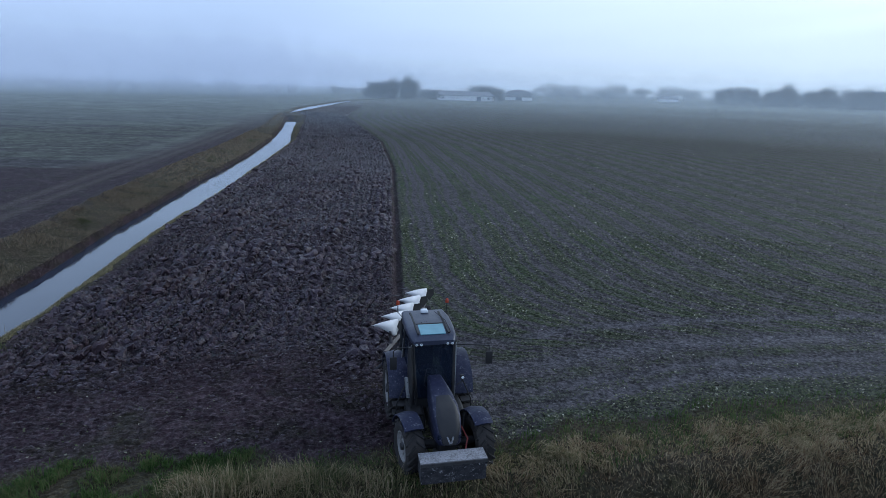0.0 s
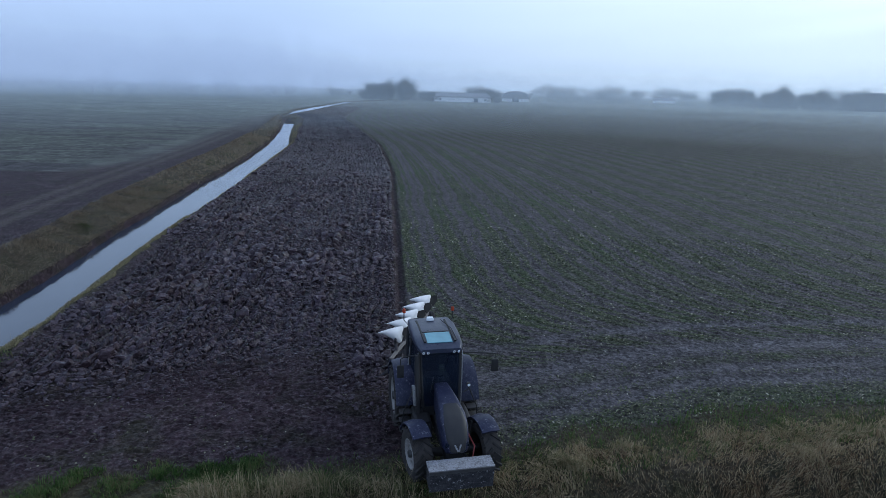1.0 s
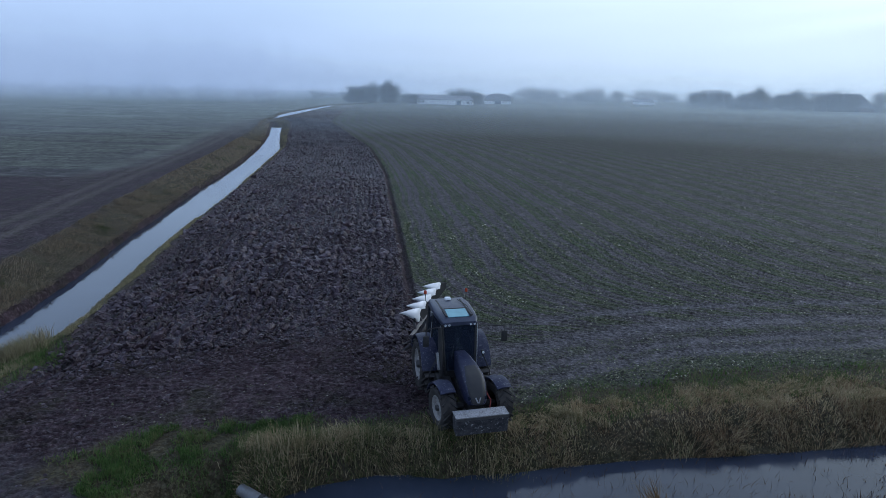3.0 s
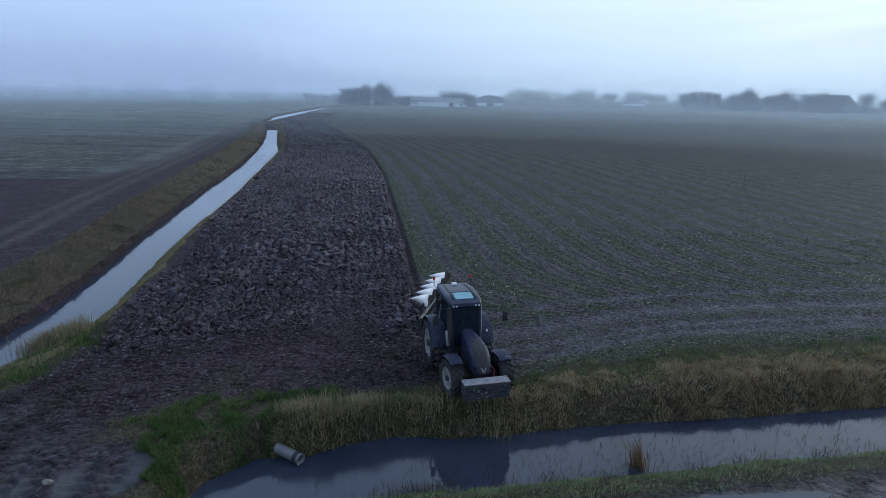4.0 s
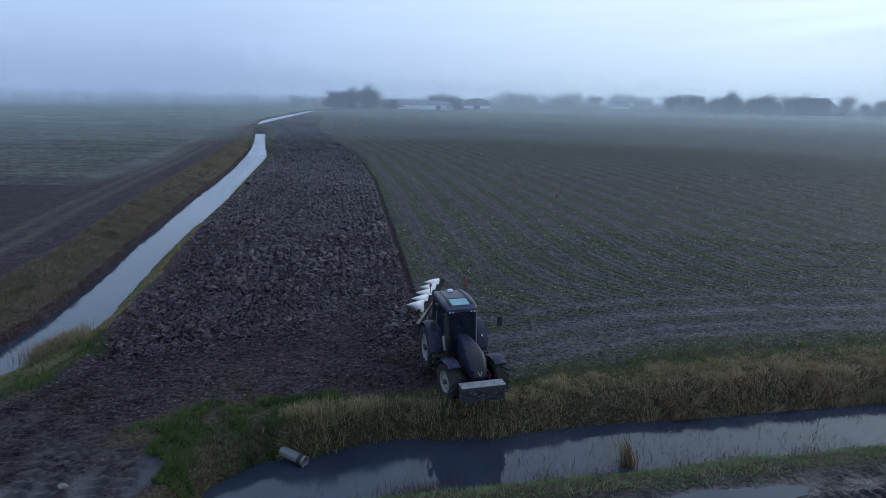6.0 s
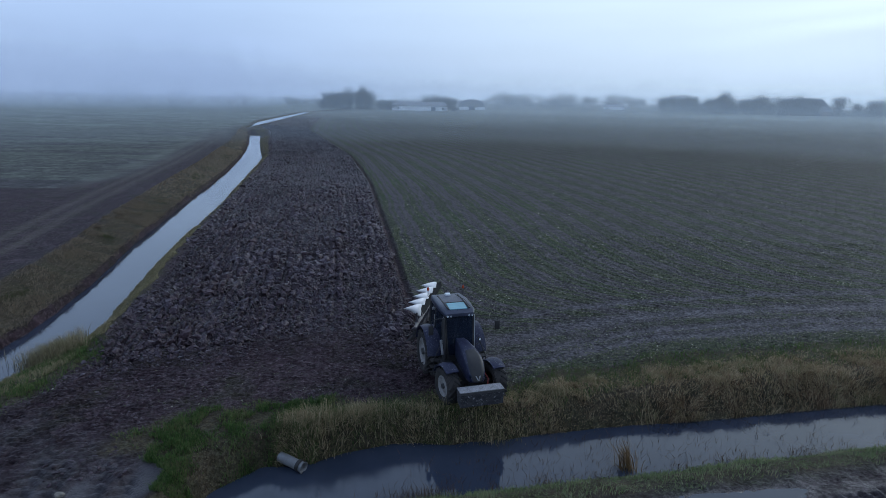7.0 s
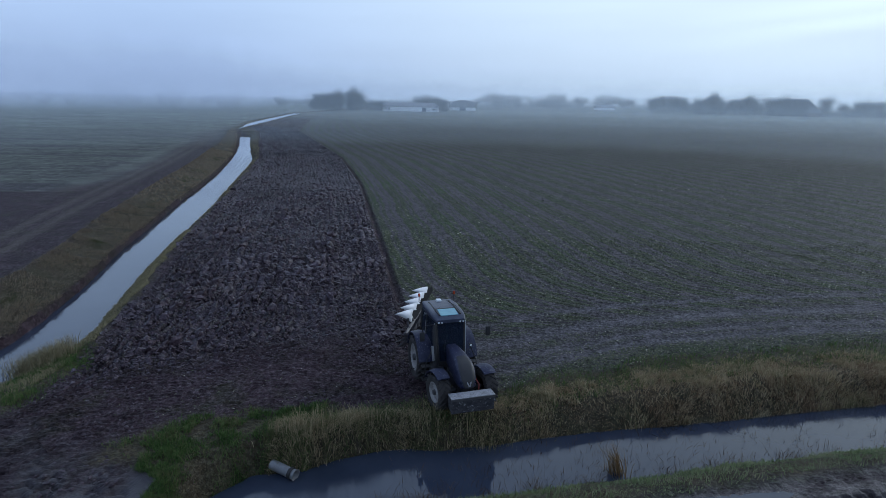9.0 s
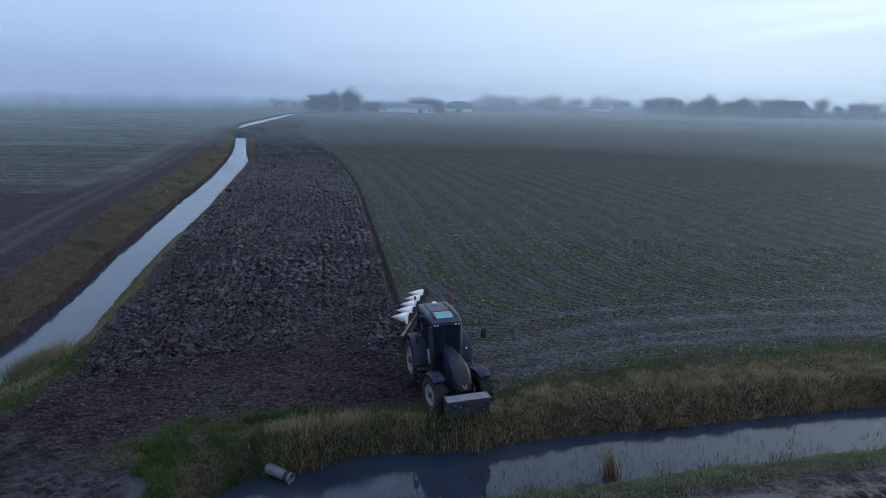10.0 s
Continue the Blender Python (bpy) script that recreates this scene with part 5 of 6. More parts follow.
    for s in (1, -1):
        part("door_trim", tube([(s * 0.57, 1.40, z0 + 0.1), (s * 0.61, 1.27, 1.95), (s * 0.635, 1.12, 2.72)], 0.014, 6), M_CHROME, t, "pale metal door edge")
        part("grab_rail", tube([(s * 0.79, 0.22, 1.3), (s * 0.77, 0.2, 1.9), (s * 0.72, 0.17, 2.5)], 0.014, 6), M_CHROME, t)
    # wiper, interior column and monitor
    part("wiper", tube([(0.05, 1.40, 1.30), (0.30, 1.36, 1.62), (0.22, 1.29, 2.05)], 0.010, 5), M_BLACK, t)
    part("monitor", box(0.34, 0.56, 0.62, 0.66, 1.75, 1.95, 0.01), M_BLACK, t)
    # exhaust by the right pillar
    bm = tube([(0.66, 1.50, 1.1), (0.68, 1.46, 1.5), (0.69, 1.30, 2.5), (0.68, 1.27, 2.72)], [0.085, 0.085, 0.07, 0.06], 12)
    smoothed(part("exhaust", bm, M_BLACK, t, "black exhaust stack beside the cab"))
    part("heat_shield", tube([(0.76, 1.52, 1.35), (0.80, 1.42, 1.9)], 0.055, 10), M_CHROME, t, "scratched bright heat shield")
    # rear mudguards, steps and tank
    for s in (1, -1):
        xi, xo = sorted((s * 0.60, s * 1.22))
        arc_fender("rear_mudguard", t, xi, xo, 0, RR - 0.05, RR + 0.10, 12, 168, M_PAINT)
        bm = slab([(s * 0.62, 0.95, 1.05), (s * 0.62, 0.62, 1.75), (s * 0.62, 0, 1.98), (s * 0.62, -0.62, 1.75), (s * 0.62, -0.9, 1.05)], 0.03 * s)
        part("inner_guard", bm, M_PAINT, t)
        tank = part("fuel_tank", loft([ring(0.46, 0.52, 1.02, 0.10, 0.95), ring(0.50, 0.46, 1.04, 0.12, 1.25), ring(0.46, 0.50, 1.0, 0.10, 1.85)]), M_BLACK, t)
        tank.location.x = s * 0.56
        for k, z in enumerate((0.42, 0.70, 0.96)):
            part("step", box(s * 0.98 - 0.17, s * 0.98 + 0.17, 1.02, 1.30, z, z + 0.03, 0.008), M_STEEL, t)
        part("step_rail", tube([(s * 1.12, 1.34, 0.42), (s * 1.05, 1.36, 1.1), (s * 0.78, 1.36, 1.75)], 0.018, 6), M_BLACK, t)
        sx = s * TF
        xi, xo = -0.25, 0.25
        fender = arc_fender("front_mudguard", t, xi, xo, 0, 0, RF + 0.06, 58, 158, M_PAINT)
        fender.matrix_local = pose(sx, WB, RF - 0.05, 0, 0, STEER)
        part("mudguard_stay", tube([(s * 0.50, WB, 0.95), (s * 0.56, WB - 0.1, 1.40)], 0.02, 6), M_BLACK, t)
    part("hose", tube([(-0.42, 2.9, 1.2), (-0.55, 3.1, 0.95), (-0.42, 3.4, 0.78)], 0.02, 6), M_RED, t)
    # front linkage and weight box
    for s in (1, -1):
        part("linkage_arm", tube([(s * 0.30, 3.1, 0.72), (s * 0.42, 3.55, 0.62), (s * 0.42, 3.9, 0.66)], 0.045, 8), M_BLACK, t)
    wb = part("weight_box", loft([[(-0.80, 3.62, 0.50), (0.80, 3.62, 0.50), (0.80, 3.60, 0.96), (-0.80, 3.60, 0.96)], [(-0.80, 4.02, 0.40), (0.80, 4.02, 0.40), (0.80, 4.06, 0.94), (-0.80, 4.06, 0.94)]]), M_BOX, t, "scuffed dark steel weight box")
    part("box_lid", box(-0.82, 0.82, 3.60, 4.05, 0.955, 0.995, 0.01), M_BOXTOP, wb, "worn pale metal lid")
    part("box_lip", box(-0.82, 0.82, 4.045, 4.085, 0.90, 0.99, 0.008), M_STEEL, wb)
    # rear linkage
    for s in (1, -1):
        part("lower_link", tube([(s * 0.30, -0.35, 0.62), (s * 0.42, -1.25, 0.72)], 0.04, 8), M_BLACK, t)
    part("top_link", tube([(0, -0.45, 1.15), (0, -1.25, 1.32)], 0.035, 8), M_STEEL, t)
    return t


def mouldboard(m, flip):
    """A curved, tapering sheet of a plough body; local x along the slice, z up."""
    bm = bmesh.new()
    rows, cols = 6, 9
    grid = []
    for j in range(rows):
        v = j / (rows - 1)
        line = []
        for i in range(cols):
            u = i / (cols - 1)
            x = -0.50 + 0.94 * u + 0.10 * v * (1 - u)
            y = 0.34 * u ** 1.7 + 0.30 * v * v * (0.35 + u) - 0.05 * v
            z = v * 0.46 * (0.06 + 0.94 * min(1.0, u * 1.5) ** 1.2) * (1 - 0.55 * max(0.0, u - 0.68) / 0.32) - 0.03 * u
            line.append((x, y, z))
        grid.append(line)
    front = [[bm.verts.new(p) for p in r] for r in grid]
    back = [[bm.verts.new((p[0], p[1] + 0.022, p[2])) for p in r] for r in grid]
    for j in range(rows - 1):
        for i in range(cols - 1):
            bm.faces.new((front[j][i], front[j][i + 1], front[j + 1][i + 1], front[j + 1][i]))
            bm.faces.new((back[j][i], back[j + 1][i], back[j + 1][i + 1], back[j][i + 1]))
    rim = [front[0][i] for i in range(cols)] + [front[j][cols - 1] for j in range(1, rows)] + [front[rows - 1][i] for i in range(cols - 2, -1, -1)] + [front[j][0] for j in range(rows - 2, 0, -1)]
    rimb = [back[0][i] for i in range(cols)] + [back[j][cols - 1] for j in range(1, rows)] + [back[rows - 1][i] for i in range(cols - 2, -1, -1)] + [back[j][0] for j in range(rows - 2, 0, -1)]
    for k in range(len(rim)):
        a, b = k, (k + 1) % len(rim)
        bm.faces.new((rim[a], rim[b], rimb[b], rimb[a]))
    bmesh.ops.transform(bm, matrix=m @ Matrix.Diagonal((1.15, 1.15, 1.15 * flip, 1)), verts=bm.verts)
    return bm


def make_plough(m):
    p = thing("plough", m, "five-furrow reversible plough with white mouldboards behind the tractor", "plough")
    # headstock and the skew beam
    bm = box(-0.40, 0.40, -1.50, -1.32, 0.55, 1.40, 0.03)
    add_box(bm, -0.16, 0.16, -1.9, -1.45, 0.85, 1.2, 0.04)
    part("headstock", bm, M_FRAME, p)
    a, b = Vector((1.05, -2.1, 1.0)), Vector((-1.0, -6.2, 1.0))
    d = (b - a).normalized()
    part("beam", tube([(0.2, -1.75, 1.0), a, b], [0.10, 0.085, 0.075], 4), M_FRAME, p)
    part("turnover_arm", tube([(0, -1.6, 1.35), (0.1, -2.0, 1.45), (0.2, -2.5, 1.1)], 0.04, 8), M_RED, p)
    for k in range(5):
        c = a + (b - a) * (0.16 + 0.19 * k)
        for up in (1, -1):
            leg = part("leg", tube([c + Vector((0, 0, 0.05 * up)), c + Vector((0.03, -0.10, 0.32 * up)), c + Vector((0.06, 0.10, 0.52 * up))], [0.06, 0.05, 0.045], 6), M_FRAME, p)
            base = c + Vector((0.16, 0.02, 0.95 * up - 0.02 * up))
            mm = Matrix.Translation(base) @ Matrix.Rotation(radians(198), 4, "Z") @ Matrix.Rotation(radians(-11 * up), 4, "Y") @ Matrix.Rotation(radians(-46 * up), 4, "X")
            bm = mouldboard(mm, -up)
            smoothed(part("mouldboard", bm, M_WHITE if up > 0 else M_FRAME, leg, "clean white mouldboard" if up > 0 else "soil-polished steel mouldboard"), 60)
            k_ = mm @ Matrix.Diagonal((1.15, 1.15, -1.15 * up, 1))
            part("frog", slab([k_ @ Vector(q) for q in ((0.30, 0.34, 0.02), (0.72, 0.46, 0.04), (0.66, 0.52, 0.22), (0.40, 0.50, 0.36))], 0.025), M_FROG, leg, "black plate behind the mouldboard")
            tip = base + Vector((0.50, -0.12, -0.02 * up))
            bm = slab([tip + Vector((-0.1, 0, 0)), tip + Vector((0.22, 0.10, 0.04 * up)), tip + Vector((0.0, 0.12, 0))], 0.02)
            part("share", bm, M_FRAME, leg)
    wheel = part("depth_wheel_arm", tube([b, b + Vector((-0.15, -0.5, 0.0)), b + Vector((-0.2, -0.75, -0.55))], 0.045, 6), M_FRAME, p)
    bm = lathe([(-0.10, 0.18), (-0.11, 0.34), (-0.05, 0.38), (0.05, 0.38), (0.11, 0.34), (0.10, 0.18), (-0.10, 0.18)], 24)
    bmesh.ops.transform(bm, matrix=Matrix.Translation(b + Vector((-0.32, -0.80, -0.62))), verts=bm.verts)
    part("depth_wheel", bm, M_RUBBER, wheel)
    return p


RIG = pose(-1.49, 21.47, 0.02, 0, 0, 200.2) @ Matrix.Scale(0.976, 4)
make_tractor(RIG)
make_plough(RIG)


# ---- small things by the ditch ----
def make_pipe():
    a, b = Vector((-6.55, 15.78, -0.74)), Vector((-5.75, 15.46, -0.84))
    d = (b - a).normalized()
    p = thing("culvert_pipe", Matrix.Translation(a), "pale grey culvert pipe with a dark clamp in the ditch", "pipe")
    L = (b - a).length
    bm = lathe([(-0.1, 0.165), (L - 0.06, 0.165), (L, 0.195), (L, 0.178), (L - 0.06, 0.145), (-0.1, 0.145), (-0.1, 0.165)], 28)
    q = d.to_track_quat("X", "Z").to_matrix().to_4x4()
    bmesh.ops.transform(bm, matrix=q, verts=bm.verts)
    smoothed(part("barrel", bm, plain("pale_pipe", (0.20, 0.21, 0.225), 0.30, 0, (0.10, 0.09, 0.08), 0.7, 6), p))
    bm = lathe([(L - 0.24, 0.166), (L - 0.24, 0.19), (L - 0.12, 0.19), (L - 0.12, 0.166), (L - 0.24, 0.166)], 28)
    bmesh.ops.transform(bm, matrix=q, verts=bm.verts)
    smoothed(part("clamp_band", bm, M_BLACK, p, "dark clamp band"))


def make_stone(x, y, r, z=0.03):
    bm = bmesh.new()
    bmesh.ops.create_icosphere(bm, subdivisions=3, radius=r)
    for v in bm.verts:
        k = 1 + 0.35 * noise.noise(v.co / r * 1.3 + Vector((x, y, 0))) + 0.08 * noise.noise(v.co / r * 5)
        v.co = Vector((v.co.x * k * 1.3, v.co.y * k, v.co.z * k * 0.7))
    me = bpy.data.meshes.new("stone")
    bm.to_mesh(me), bm.free()
    me.materials.append(plain("pale_stone", (0.22, 0.20, 0.17), 0.8, 0, (0.09, 0.08, 0.07), 0.6, 9, 0.02))
    ob = new("stone", me)
    ob.location = (x, y, z)
    tagged(ob, "pale rounded stone lying in wet mud", "stone")


make_pipe()
make_stone(-11.55, 12.35, 0.10)


def make_puddle(name, cx, cy, rx, ry, turn, z, k, mat, label):
    """A shallow film of standing water with an uneven shore."""
    bm = bmesh.new()
    ring_ = []
    for i in range(48):
        a = 2 * math.pi * i / 48
        f = 0.85 + 0.22 * noise.noise(Vector((1.3 * math.cos(a) + k, 1.3 * math.sin(a), 0))) + 0.10 * noise.noise(Vector((4 * math.cos(a), 4 * math.sin(a), k)))
        x, y = rx * f * math.cos(a), ry * f * math.sin(a)
        c, s = math.cos(turn), math.sin(turn)
        ring_.append(bm.verts.new((cx + x * c - y * s, cy + x * s + y * c, z)))
    bm.faces.new(ring_)
    bmesh.ops.triangulate(bm, faces=bm.faces)
    me = bpy.data.meshes.new(name)
    bm.to_mesh(me), bm.free()
    me.materials.append(mat)
    tagged(new(name, me), label, "puddle", "puddles", "structure")


px, py, prx, pry, turned = PUDDLES[0]
make_puddle("puddle", px, py, prx * 1.15, pry * 1.15, turned, -0.015, 1.0, M_WATER, "shallow puddle of rainwater on the track")


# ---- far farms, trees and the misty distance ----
# twig base colours get paler with distance to imitate haze
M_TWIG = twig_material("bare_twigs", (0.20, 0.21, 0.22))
M_TWIG_FAR = twig_material("hazed_far_twigs", (0.24, 0.25, 0.26))
M_TWIG_FAINT = twig_material("hazed_faint_twigs", (0.30, 0.31, 0.32))
M_BARK = twig_material("tree_bark", (0.18, 0.18, 0.18))


def make_tree(seed, height, spread, twigs, mat, low=0.3, poplar=False):
    """A leafless tree: tapered trunk, forking limbs and a ragged crown of twigs, thickened for the camera's distant
    view.
    """
    r = np.random.default_rng(seed)
    t = thing("tree", Matrix.Identity(4), "bare winter tree standing in mist near a farm", "tree", "trees on the horizon")
    lean = r.normal(0, 0.03, 2)
    top = height * (0.92 if poplar else 0.55)
    pts = [(lean[0] * z, lean[1] * z, z) for z in np.linspace(-0.3, top, 6)]
    part("trunk", tube(pts, list(np.linspace(0.017, 0.006, 6) * height * (0.7 if poplar else 1)), 7), M_BARK, t)
    ends = []
    for k in range(9):
        z = height * r.uniform(low * 0.8, 0.56)
        a = r.uniform(0, 2 * np.pi)
        out = spread * r.uniform(0.35, 0.9) * (0.45 if poplar else 1)
        tip = np.array([lean[0] * z + out * np.cos(a), lean[1] * z + out * np.sin(a), min(height * 0.97, z + height * r.uniform(0.12, 0.42))])
        mid = np.array([lean[0] * z + out * 0.45 * np.cos(a), lean[1] * z + out * 0.45 * np.sin(a), z + (tip[2] - z) * 0.35])
        part("limb", tube([(lean[0] * z, lean[1] * z, z), mid, tip], [height * 0.010, height * 0.007, height * 0.003], 4), M_BARK, t)
        ends += [mid, (mid + tip) / 2, tip]
    lobes = [np.array(e) for e in ends] + [np.array([lean[0] * top, lean[1] * top, height * v]) for v in ((0.5, 0.6, 0.7, 0.8, 0.88) if poplar else (0.62, 0.75))]
    base, tip = [], []
    for k in range(int(twigs * 1.9)):
        c = lobes[r.integers(len(lobes))]
        p = c + np.clip(r.normal(0, 1, 3), -1.25, 1.25) * np.array([spread * 0.30, spread * 0.30, height * (0.05 if poplar else 0.12)])
        d = r.normal(0, 1, 3) + np.array([p[0], p[1], 0]) / max(spread, 1) * 1.2 + np.array([0, 0, 0.7 if not poplar else 2.0])
        d = d / np.linalg.norm(d) * height * r.uniform(0.03, 0.075)
        base.append(p), tip.append(p + d)
    b, e = np.array(base), np.array(tip)
    n = len(b)
    w = 0.0085 * height * r.uniform(0.6, 1.3, n)
    dirs = (e - b) / np.linalg.norm(e - b, axis=1)[:, None]
    u = np.cross(dirs, [0.3, 0.5, 0.81])
    u /= np.linalg.norm(u, axis=1)[:, None]
    v = np.cross(dirs, u)
    ring3 = [b + (u * np.cos(q) + v * np.sin(q)) * w[:, None] for q in (0, 2.09, 4.19)]
    verts = np.stack([*ring3, e], 1).reshape(-1, 3)
    i = np.arange(n)[:, None] * 4
    me = mesh_from("crown", verts, [i + np.array([f]) for f in ([0, 1, 3], [1, 2, 3], [2, 0, 3])], mat)
    crown = new("crown", me)
    crown.parent = t
    return t


def stand(kinds, spots, k=0):
    """Copies of the kinds at (x, y, height factor)."""
    r = np.random.default_rng(90 + k)
    for i, (x, y, s) in enumerate(spots):
        src = kinds[r.integers(len(kinds))]
        copy_thing(src, pose(x, y, -0.2, 0, 0, r.uniform(0, 360)) @ Matrix.Diagonal((s * r.uniform(0.9, 1.15), s * r.uniform(0.9, 1.15), s, 1)))


NEAR_TREES = [make_tree(11, 16, 6.5, 1700, M_TWIG, 0.05), make_tree(12, 17, 7.0, 1700, M_TWIG, 0.05), make_tree(13, 15, 7.5, 1700, M_TWIG, 0.1)]
SHRUBS = [make_tree(21, 6, 5.0, 800, M_TWIG_FAR, 0.0), make_tree(22, 5, 5.5, 800, M_TWIG_FAR, 0.02)]
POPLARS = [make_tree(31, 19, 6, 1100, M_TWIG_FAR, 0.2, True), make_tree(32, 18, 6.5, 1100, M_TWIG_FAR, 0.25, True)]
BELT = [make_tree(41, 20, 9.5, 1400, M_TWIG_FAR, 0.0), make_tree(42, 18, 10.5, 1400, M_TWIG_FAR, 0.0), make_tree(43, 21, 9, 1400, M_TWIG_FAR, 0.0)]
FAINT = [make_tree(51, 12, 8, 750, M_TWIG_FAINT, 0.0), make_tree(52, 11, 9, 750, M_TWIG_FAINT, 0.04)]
# the models themselves are trees of the stands
for src, (x, y) in zip(NEAR_TREES + SHRUBS + POPLARS + BELT + FAINT,
                       ((-134, 512), (-122, 514), (-105, 520), (-80, 506), (-99, 510), (186, 640), (210, 645), (236, 640), (262, 652), (296, 648), (52, 880), (96, 900))):
    src.matrix_world = pose(x, y, -0.2)
stand(NEAR_TREES, [(-138, 522, 0.85), (-130, 519, 0.95), (-126, 524, 0.95), (-117, 509, 0.9), (-112, 525, 0.98), (-108, 516, 1.12), (-104, 513, 1.0), (-142, 516, 0.6)], 1)
stand(SHRUBS, [(-140, 505, 0.9), (-133, 503, 1.0), (-126, 504, 0.9), (-119, 503, 1.0), (-111, 505, 0.8), (-104, 506, 1.1), (-94, 512, 1.1), (-90, 514, 0.9), (-86, 512, 1.0)], 2)
stand(NEAR_TREES, [(-96, 530, 0.55), (-91, 533, 0.5), (-87, 530, 0.58)], 3)
stand(NEAR_TREES, [(-55, 535, 0.75), (-49, 540, 0.8), (-43, 534, 0.82), (-37, 532, 0.78), (-32, 528, 0.62)], 4)
stand(SHRUBS, [(-34, 516, 1.2), (-31, 514, 1.0), (-28, 516, 0.8)], 5)
stand(POPLARS, [(176, 640, 0.85), (181, 644, 0.95), (193, 638, 1.0), (203, 648, 1.08)], 6)
stand(BELT, [(212 + 4.8 * i + (i * 37 % 5), 636 + (i * 53 % 17), 0.62 + 0.5 * ((i * 29) % 7) / 6) for i in range(26)], 7)
stand(SHRUBS, [(174 + 6.8 * i, 628 + (i * 31 % 7), 0.9 + 0.25 * (i % 4)) for i in range(22)], 8)
stand(BELT, [(358, 655, 1.05), (375, 650, 0.85), (386, 645, 0.9), (397, 652, 1.0), (409, 648, 0.9), (421, 640, 1.0), (433, 650, 0.95), (447, 640, 1.0)], 9)
stand(SHRUBS, [(345 + 7 * i, 634, 1.5) for i in range(15)], 10)
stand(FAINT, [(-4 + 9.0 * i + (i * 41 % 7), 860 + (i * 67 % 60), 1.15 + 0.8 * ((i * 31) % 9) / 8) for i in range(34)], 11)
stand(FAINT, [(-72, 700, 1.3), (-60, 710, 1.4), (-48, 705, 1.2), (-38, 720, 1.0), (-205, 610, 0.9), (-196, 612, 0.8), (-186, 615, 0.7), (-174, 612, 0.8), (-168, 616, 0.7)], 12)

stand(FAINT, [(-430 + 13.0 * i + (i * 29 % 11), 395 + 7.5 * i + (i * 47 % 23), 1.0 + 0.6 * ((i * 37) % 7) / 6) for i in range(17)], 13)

M_SLATE = plain("dull_roof", (0.24, 0.245, 0.26), 0.8, 0, (0.20, 0.20, 0.20), 0.4, 1.0)
M_WALL = plain("pale_barn_wall", (0.88, 0.89, 0.90), 0.7, 0, (0.70, 0.71, 0.72), 0.4, 1.2)
M_DIM = plain("grey_brick_wall", (0.28, 0.24, 0.22), 0.8, 0, (0.32, 0.29, 0.27), 0.4, 2.0)
M_PANE = plain("dark_pane", (0.12, 0.15, 0.19), 0.3)


def gable_roof(length, depth, eave, ridge, hip, over=0.6):
    """A roof with its ridge along x; hip shortens the ridge at both ends."""
    bm = bmesh.new()
    l, d = length / 2 + over, depth / 2 + over
    lo = [bm.verts.new(p) for p in ((-l, -d, eave), (l, -d, eave), (l, d, eave), (-l, d, eave))]
    under = [bm.verts.new((v.co.x, v.co.y, eave - 0.25)) for v in lo]
    a, b = bm.verts.new((-l + hip, 0, ridge)), bm.verts.new((l - hip, 0, ridge))
    bm.faces.new((lo[0], lo[1], b, a)), bm.faces.new((lo[2], lo[3], a, b)), bm.faces.new((lo[1], lo[2], b)), bm.faces.new((lo[3], lo[0], a))
    for i in range(4):
        bm.faces.new((under[i], under[(i + 1) % 4], lo[(i + 1) % 4], lo[i]))
    bm.faces.new(under[::-1])
    return bm


def make_barn(m, label, length, depth, eave, ridge, hip, wall, openings=(), chimney=None):
    b = thing("barn", m, label, "barn", "farm buildings")
    w = part("wall", box(-length / 2, length / 2, -depth / 2, depth / 2, -0.3, eave - 0.2, 0.02), wall, b)
    r = part("roof", gable_roof(length, depth, eave, ridge, hip), M_SLATE, b, "dull dark roof")
    for x, wd, z0, z1 in openings:
        o = part("window", box(x - wd / 2, x + wd / 2, -depth / 2 - 0.06, -depth / 2 + 0.1, z0, z1), M_PANE, b)
        part("sill", box(x - wd / 2 - 0.1, x + wd / 2 + 0.1, -depth / 2 - 0.14, -depth / 2, z0 - 0.12, z0), wall, o)
    if chimney is not None:
        part("chimney", box(chimney - 0.5, chimney + 0.5, -0.5, 0.5, ridge - 1.0, ridge + 1.2, 0.03), M_DIM, r)
    return b


make_barn(pose(-59.5, 524, 0, 0, 0, 0), "long low barn with a white wall and dark roof", 47, 14, 4.0, 7.4, 4, M_WALL, ((-18, 1.6, 1.2, 2.6), (12, 3.6, 0.1, 3.2), (20, 1.6, 1.2, 2.6)))
make_barn(pose(-88, 545, 0, 0, 0, 8), "small grey house behind bare trees", 12, 9, 3.6, 7.5, 1, M_DIM, ((-3, 1.2, 1, 2.4), (2.5, 1.2, 1, 2.4)), 3.5)
make_barn(pose(331, 664, 0, 0, 0, -4), "large farmhouse with a tall hipped dark roof", 42, 24, 4.0, 17.5, 9.5, M_DIM, ((-10, 1.4, 1, 2.5), (-4, 1.4, 1, 2.5), (6, 3.0, 0.1, 2.9)))
make_barn(pose(172, 860, 0, 0, 0, 0), "low distant shed beyond the fields", 26, 10, 3.4, 6.5, 1, M_WALL)


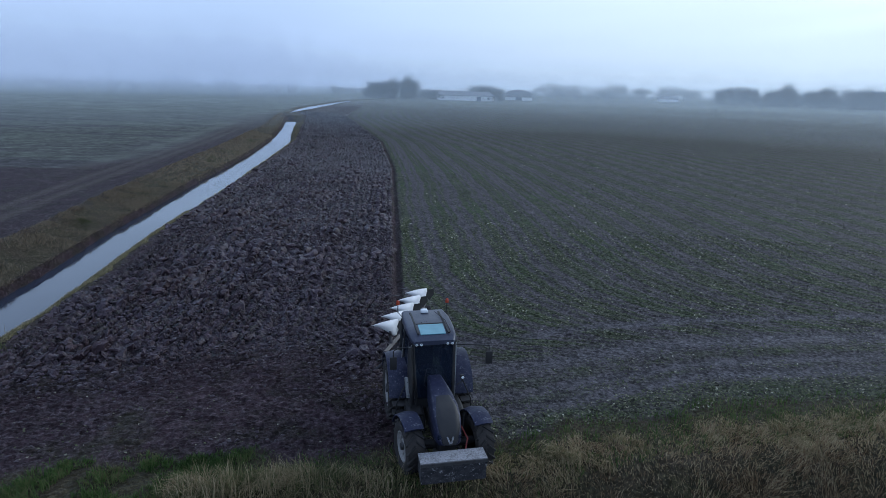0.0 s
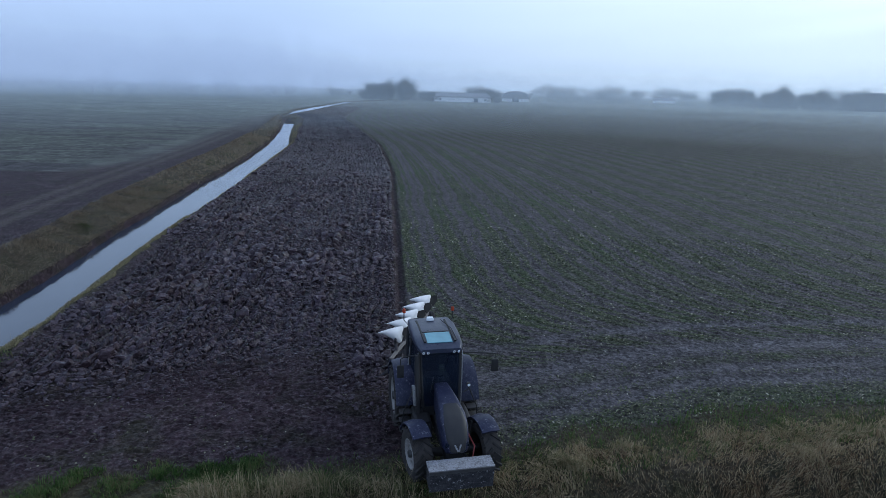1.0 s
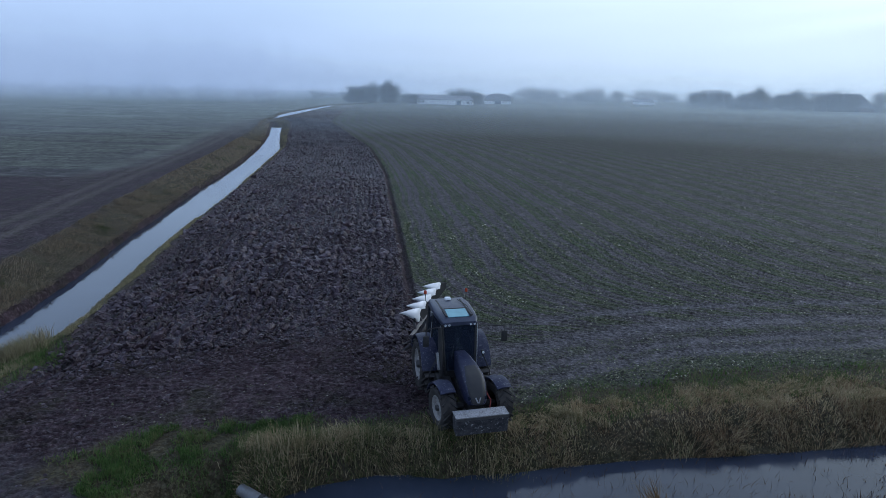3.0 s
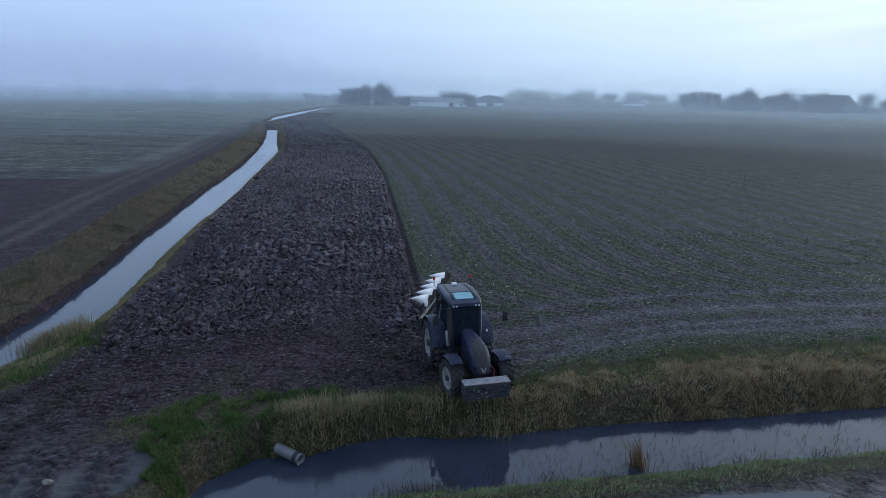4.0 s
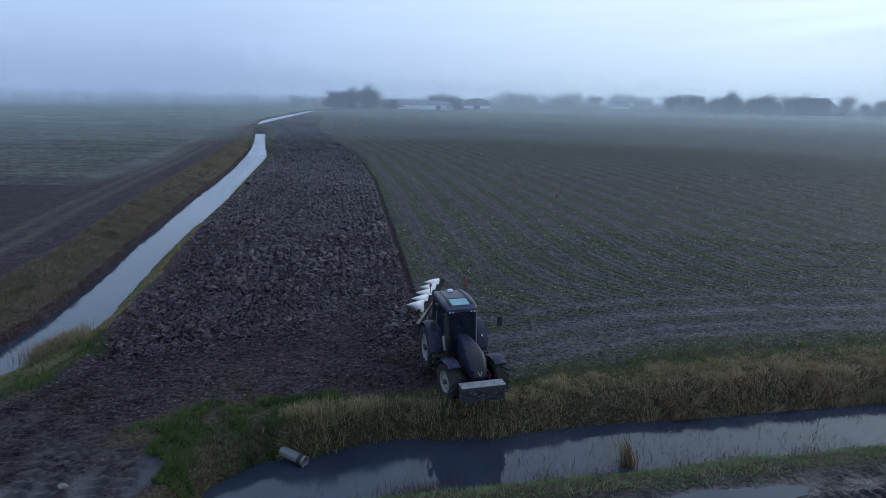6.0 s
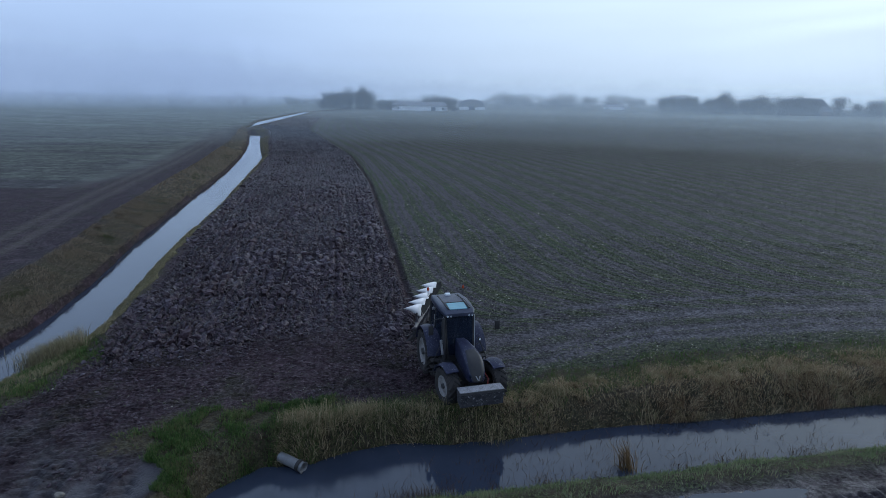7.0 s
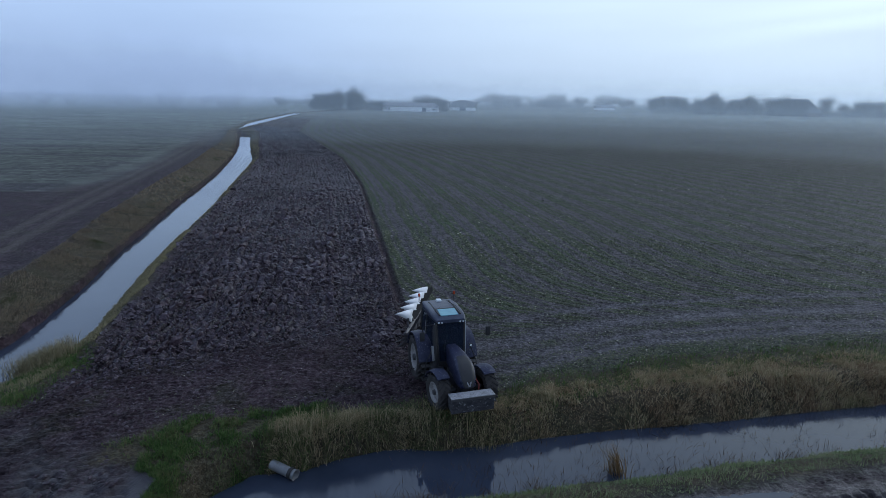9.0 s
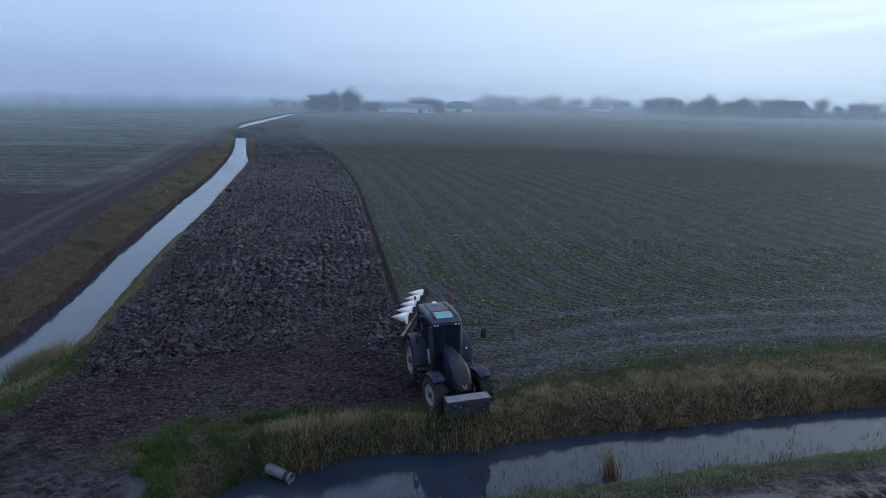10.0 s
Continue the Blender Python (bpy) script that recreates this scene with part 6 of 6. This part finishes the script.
def make_hall(m):
    """A round-roofed store with a pale low wall."""
    h = thing("store_hall", m, "round-roofed potato store with a pale front wall", "barn", "farm buildings")
    part("wall", box(-13, 13, -9, 9, -0.3, 3.0, 0.02), M_WALL, h)
    bm = bmesh.new()
    rows = []
    n = 14
    for y in (-9.4, 9.4):
        ring_ = [(-13.6, y, 2.9)]
        for k in range(n + 1):
            a = math.pi * (1 - k / n)
            ring_.append((13.4 * math.cos(a), y, 3.2 + 7.0 * math.sin(a) ** 0.9))
        ring_.append((13.6, y, 2.9))
        rows.append([bm.verts.new(p) for p in ring_])
    u, v = rows
    for k in range(len(u)):
        bm.faces.new((u[k], u[(k + 1) % len(u)], v[(k + 1) % len(u)], v[k]))
    bm.faces.new(u[::-1]), bm.faces.new(v)
    part("roof", bm, M_SLATE, h, "arched grey roof")
    part("door", box(-3, 3, -9.1, -8.9, 0, 2.9, 0.02), M_PANE, h)


make_hall(pose(-18, 618, 0, 0, 0, 4))


def mist_material():
    """The far mist: it glows like the sky low down on the same side, and thins out upwards."""
    n = Nodes("distant_mist")
    flat = n.node("ShaderNodeVectorMath"); flat.operation = "MULTIPLY"
    n.link(n.at, flat.inputs[0]); flat.inputs[1].default_value = (1, 1, 0)
    unit = n.node("ShaderNodeVectorMath"); unit.operation = "NORMALIZE"
    n.link(flat.outputs[0], unit.inputs[0])
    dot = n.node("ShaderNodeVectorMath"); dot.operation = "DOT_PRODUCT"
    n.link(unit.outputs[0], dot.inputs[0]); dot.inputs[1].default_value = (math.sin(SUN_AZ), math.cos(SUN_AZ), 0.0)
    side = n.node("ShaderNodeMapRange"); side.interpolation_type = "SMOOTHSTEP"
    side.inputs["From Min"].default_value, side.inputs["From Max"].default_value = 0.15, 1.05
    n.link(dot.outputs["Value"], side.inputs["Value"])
    # sky-coloured emission stands in for light scattered by the mist
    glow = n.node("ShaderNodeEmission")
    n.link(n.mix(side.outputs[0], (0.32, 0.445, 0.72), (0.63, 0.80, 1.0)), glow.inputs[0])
    sep = n.node("ShaderNodeSeparateXYZ")
    n.link(n.at, sep.inputs[0])
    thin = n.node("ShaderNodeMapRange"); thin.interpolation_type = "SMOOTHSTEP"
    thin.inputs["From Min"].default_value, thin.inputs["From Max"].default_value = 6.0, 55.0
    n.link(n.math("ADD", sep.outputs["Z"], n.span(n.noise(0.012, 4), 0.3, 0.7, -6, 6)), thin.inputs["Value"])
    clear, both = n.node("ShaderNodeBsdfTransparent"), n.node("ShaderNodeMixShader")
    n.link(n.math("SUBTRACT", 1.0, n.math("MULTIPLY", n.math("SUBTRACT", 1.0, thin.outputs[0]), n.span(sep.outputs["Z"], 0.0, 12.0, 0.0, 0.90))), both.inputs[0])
    n.link(glow.outputs[0], both.inputs[1]), n.link(clear.outputs[0], both.inputs[2])
    n.link(both.outputs[0], n.tree.nodes["Material Output"].inputs["Surface"])
    return n.mat


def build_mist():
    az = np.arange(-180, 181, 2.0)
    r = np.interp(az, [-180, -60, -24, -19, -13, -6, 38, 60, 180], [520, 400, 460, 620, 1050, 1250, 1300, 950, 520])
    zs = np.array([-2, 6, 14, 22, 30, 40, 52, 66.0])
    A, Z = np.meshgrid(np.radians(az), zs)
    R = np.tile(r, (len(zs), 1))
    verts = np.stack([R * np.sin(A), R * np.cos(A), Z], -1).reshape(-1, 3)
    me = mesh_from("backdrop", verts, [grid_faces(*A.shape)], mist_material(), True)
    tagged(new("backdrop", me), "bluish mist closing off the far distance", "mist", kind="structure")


def veil_material():
    """Thin mist: bluish sheets that scatter the daylight, fading upwards and near the ground."""
    n = Nodes("thin_mist")
    sep = n.node("ShaderNodeSeparateXYZ")
    n.link(n.at, sep.inputs[0])
    height = n.math("ADD", sep.outputs["Z"], n.span(n.noise(0.010, 3), 0.3, 0.7, -4, 4))
    k = n.math("MULTIPLY", n.span(sep.outputs["Z"], 0.0, 2.5), n.span(height, 9.0, 30.0, 1.0, 0.0))
    near, thru, half = n.node("ShaderNodeBsdfDiffuse"), n.node("ShaderNodeBsdfTranslucent"), n.node("ShaderNodeMixShader")
    for b in (near, thru):
        b.inputs[0].default_value = (0.80, 0.91, 1.0, 1)
    n.link(near.outputs[0], half.inputs[1]), n.link(thru.outputs[0], half.inputs[2])
    clear, both = n.node("ShaderNodeBsdfTransparent"), n.node("ShaderNodeMixShader")
    n.link(n.math("MULTIPLY", k, VEIL), both.inputs[0])
    n.link(clear.outputs[0], both.inputs[1]), n.link(half.outputs[0], both.inputs[2])
    n.link(both.outputs[0], n.tree.nodes["Material Output"].inputs["Surface"])
    return n.mat


def build_veils():
    """Upright sheets added one behind another, standing in for haze over the far fields."""
    mat = veil_material()
    az = np.radians(np.arange(-75, 76, 3.0))
    zs = np.array([0.0, 5, 12, 22, 34, 48, 56])
    for far in (140, 230, 330, 440, 580, 800):
        A, Z = np.meshgrid(az, zs)
        R = far * (1 + 0.03 * np.sin(A * 5 + far))
        me = mesh_from("mist_bank", np.stack([R * np.sin(A), R * np.cos(A), Z], -1).reshape(-1, 3), [grid_faces(*A.shape)], mat, True)
        tagged(new("mist_bank", me), "thin bluish mist drifting over the far fields", "mist", kind="structure")


VEIL = 0.11
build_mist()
build_veils()
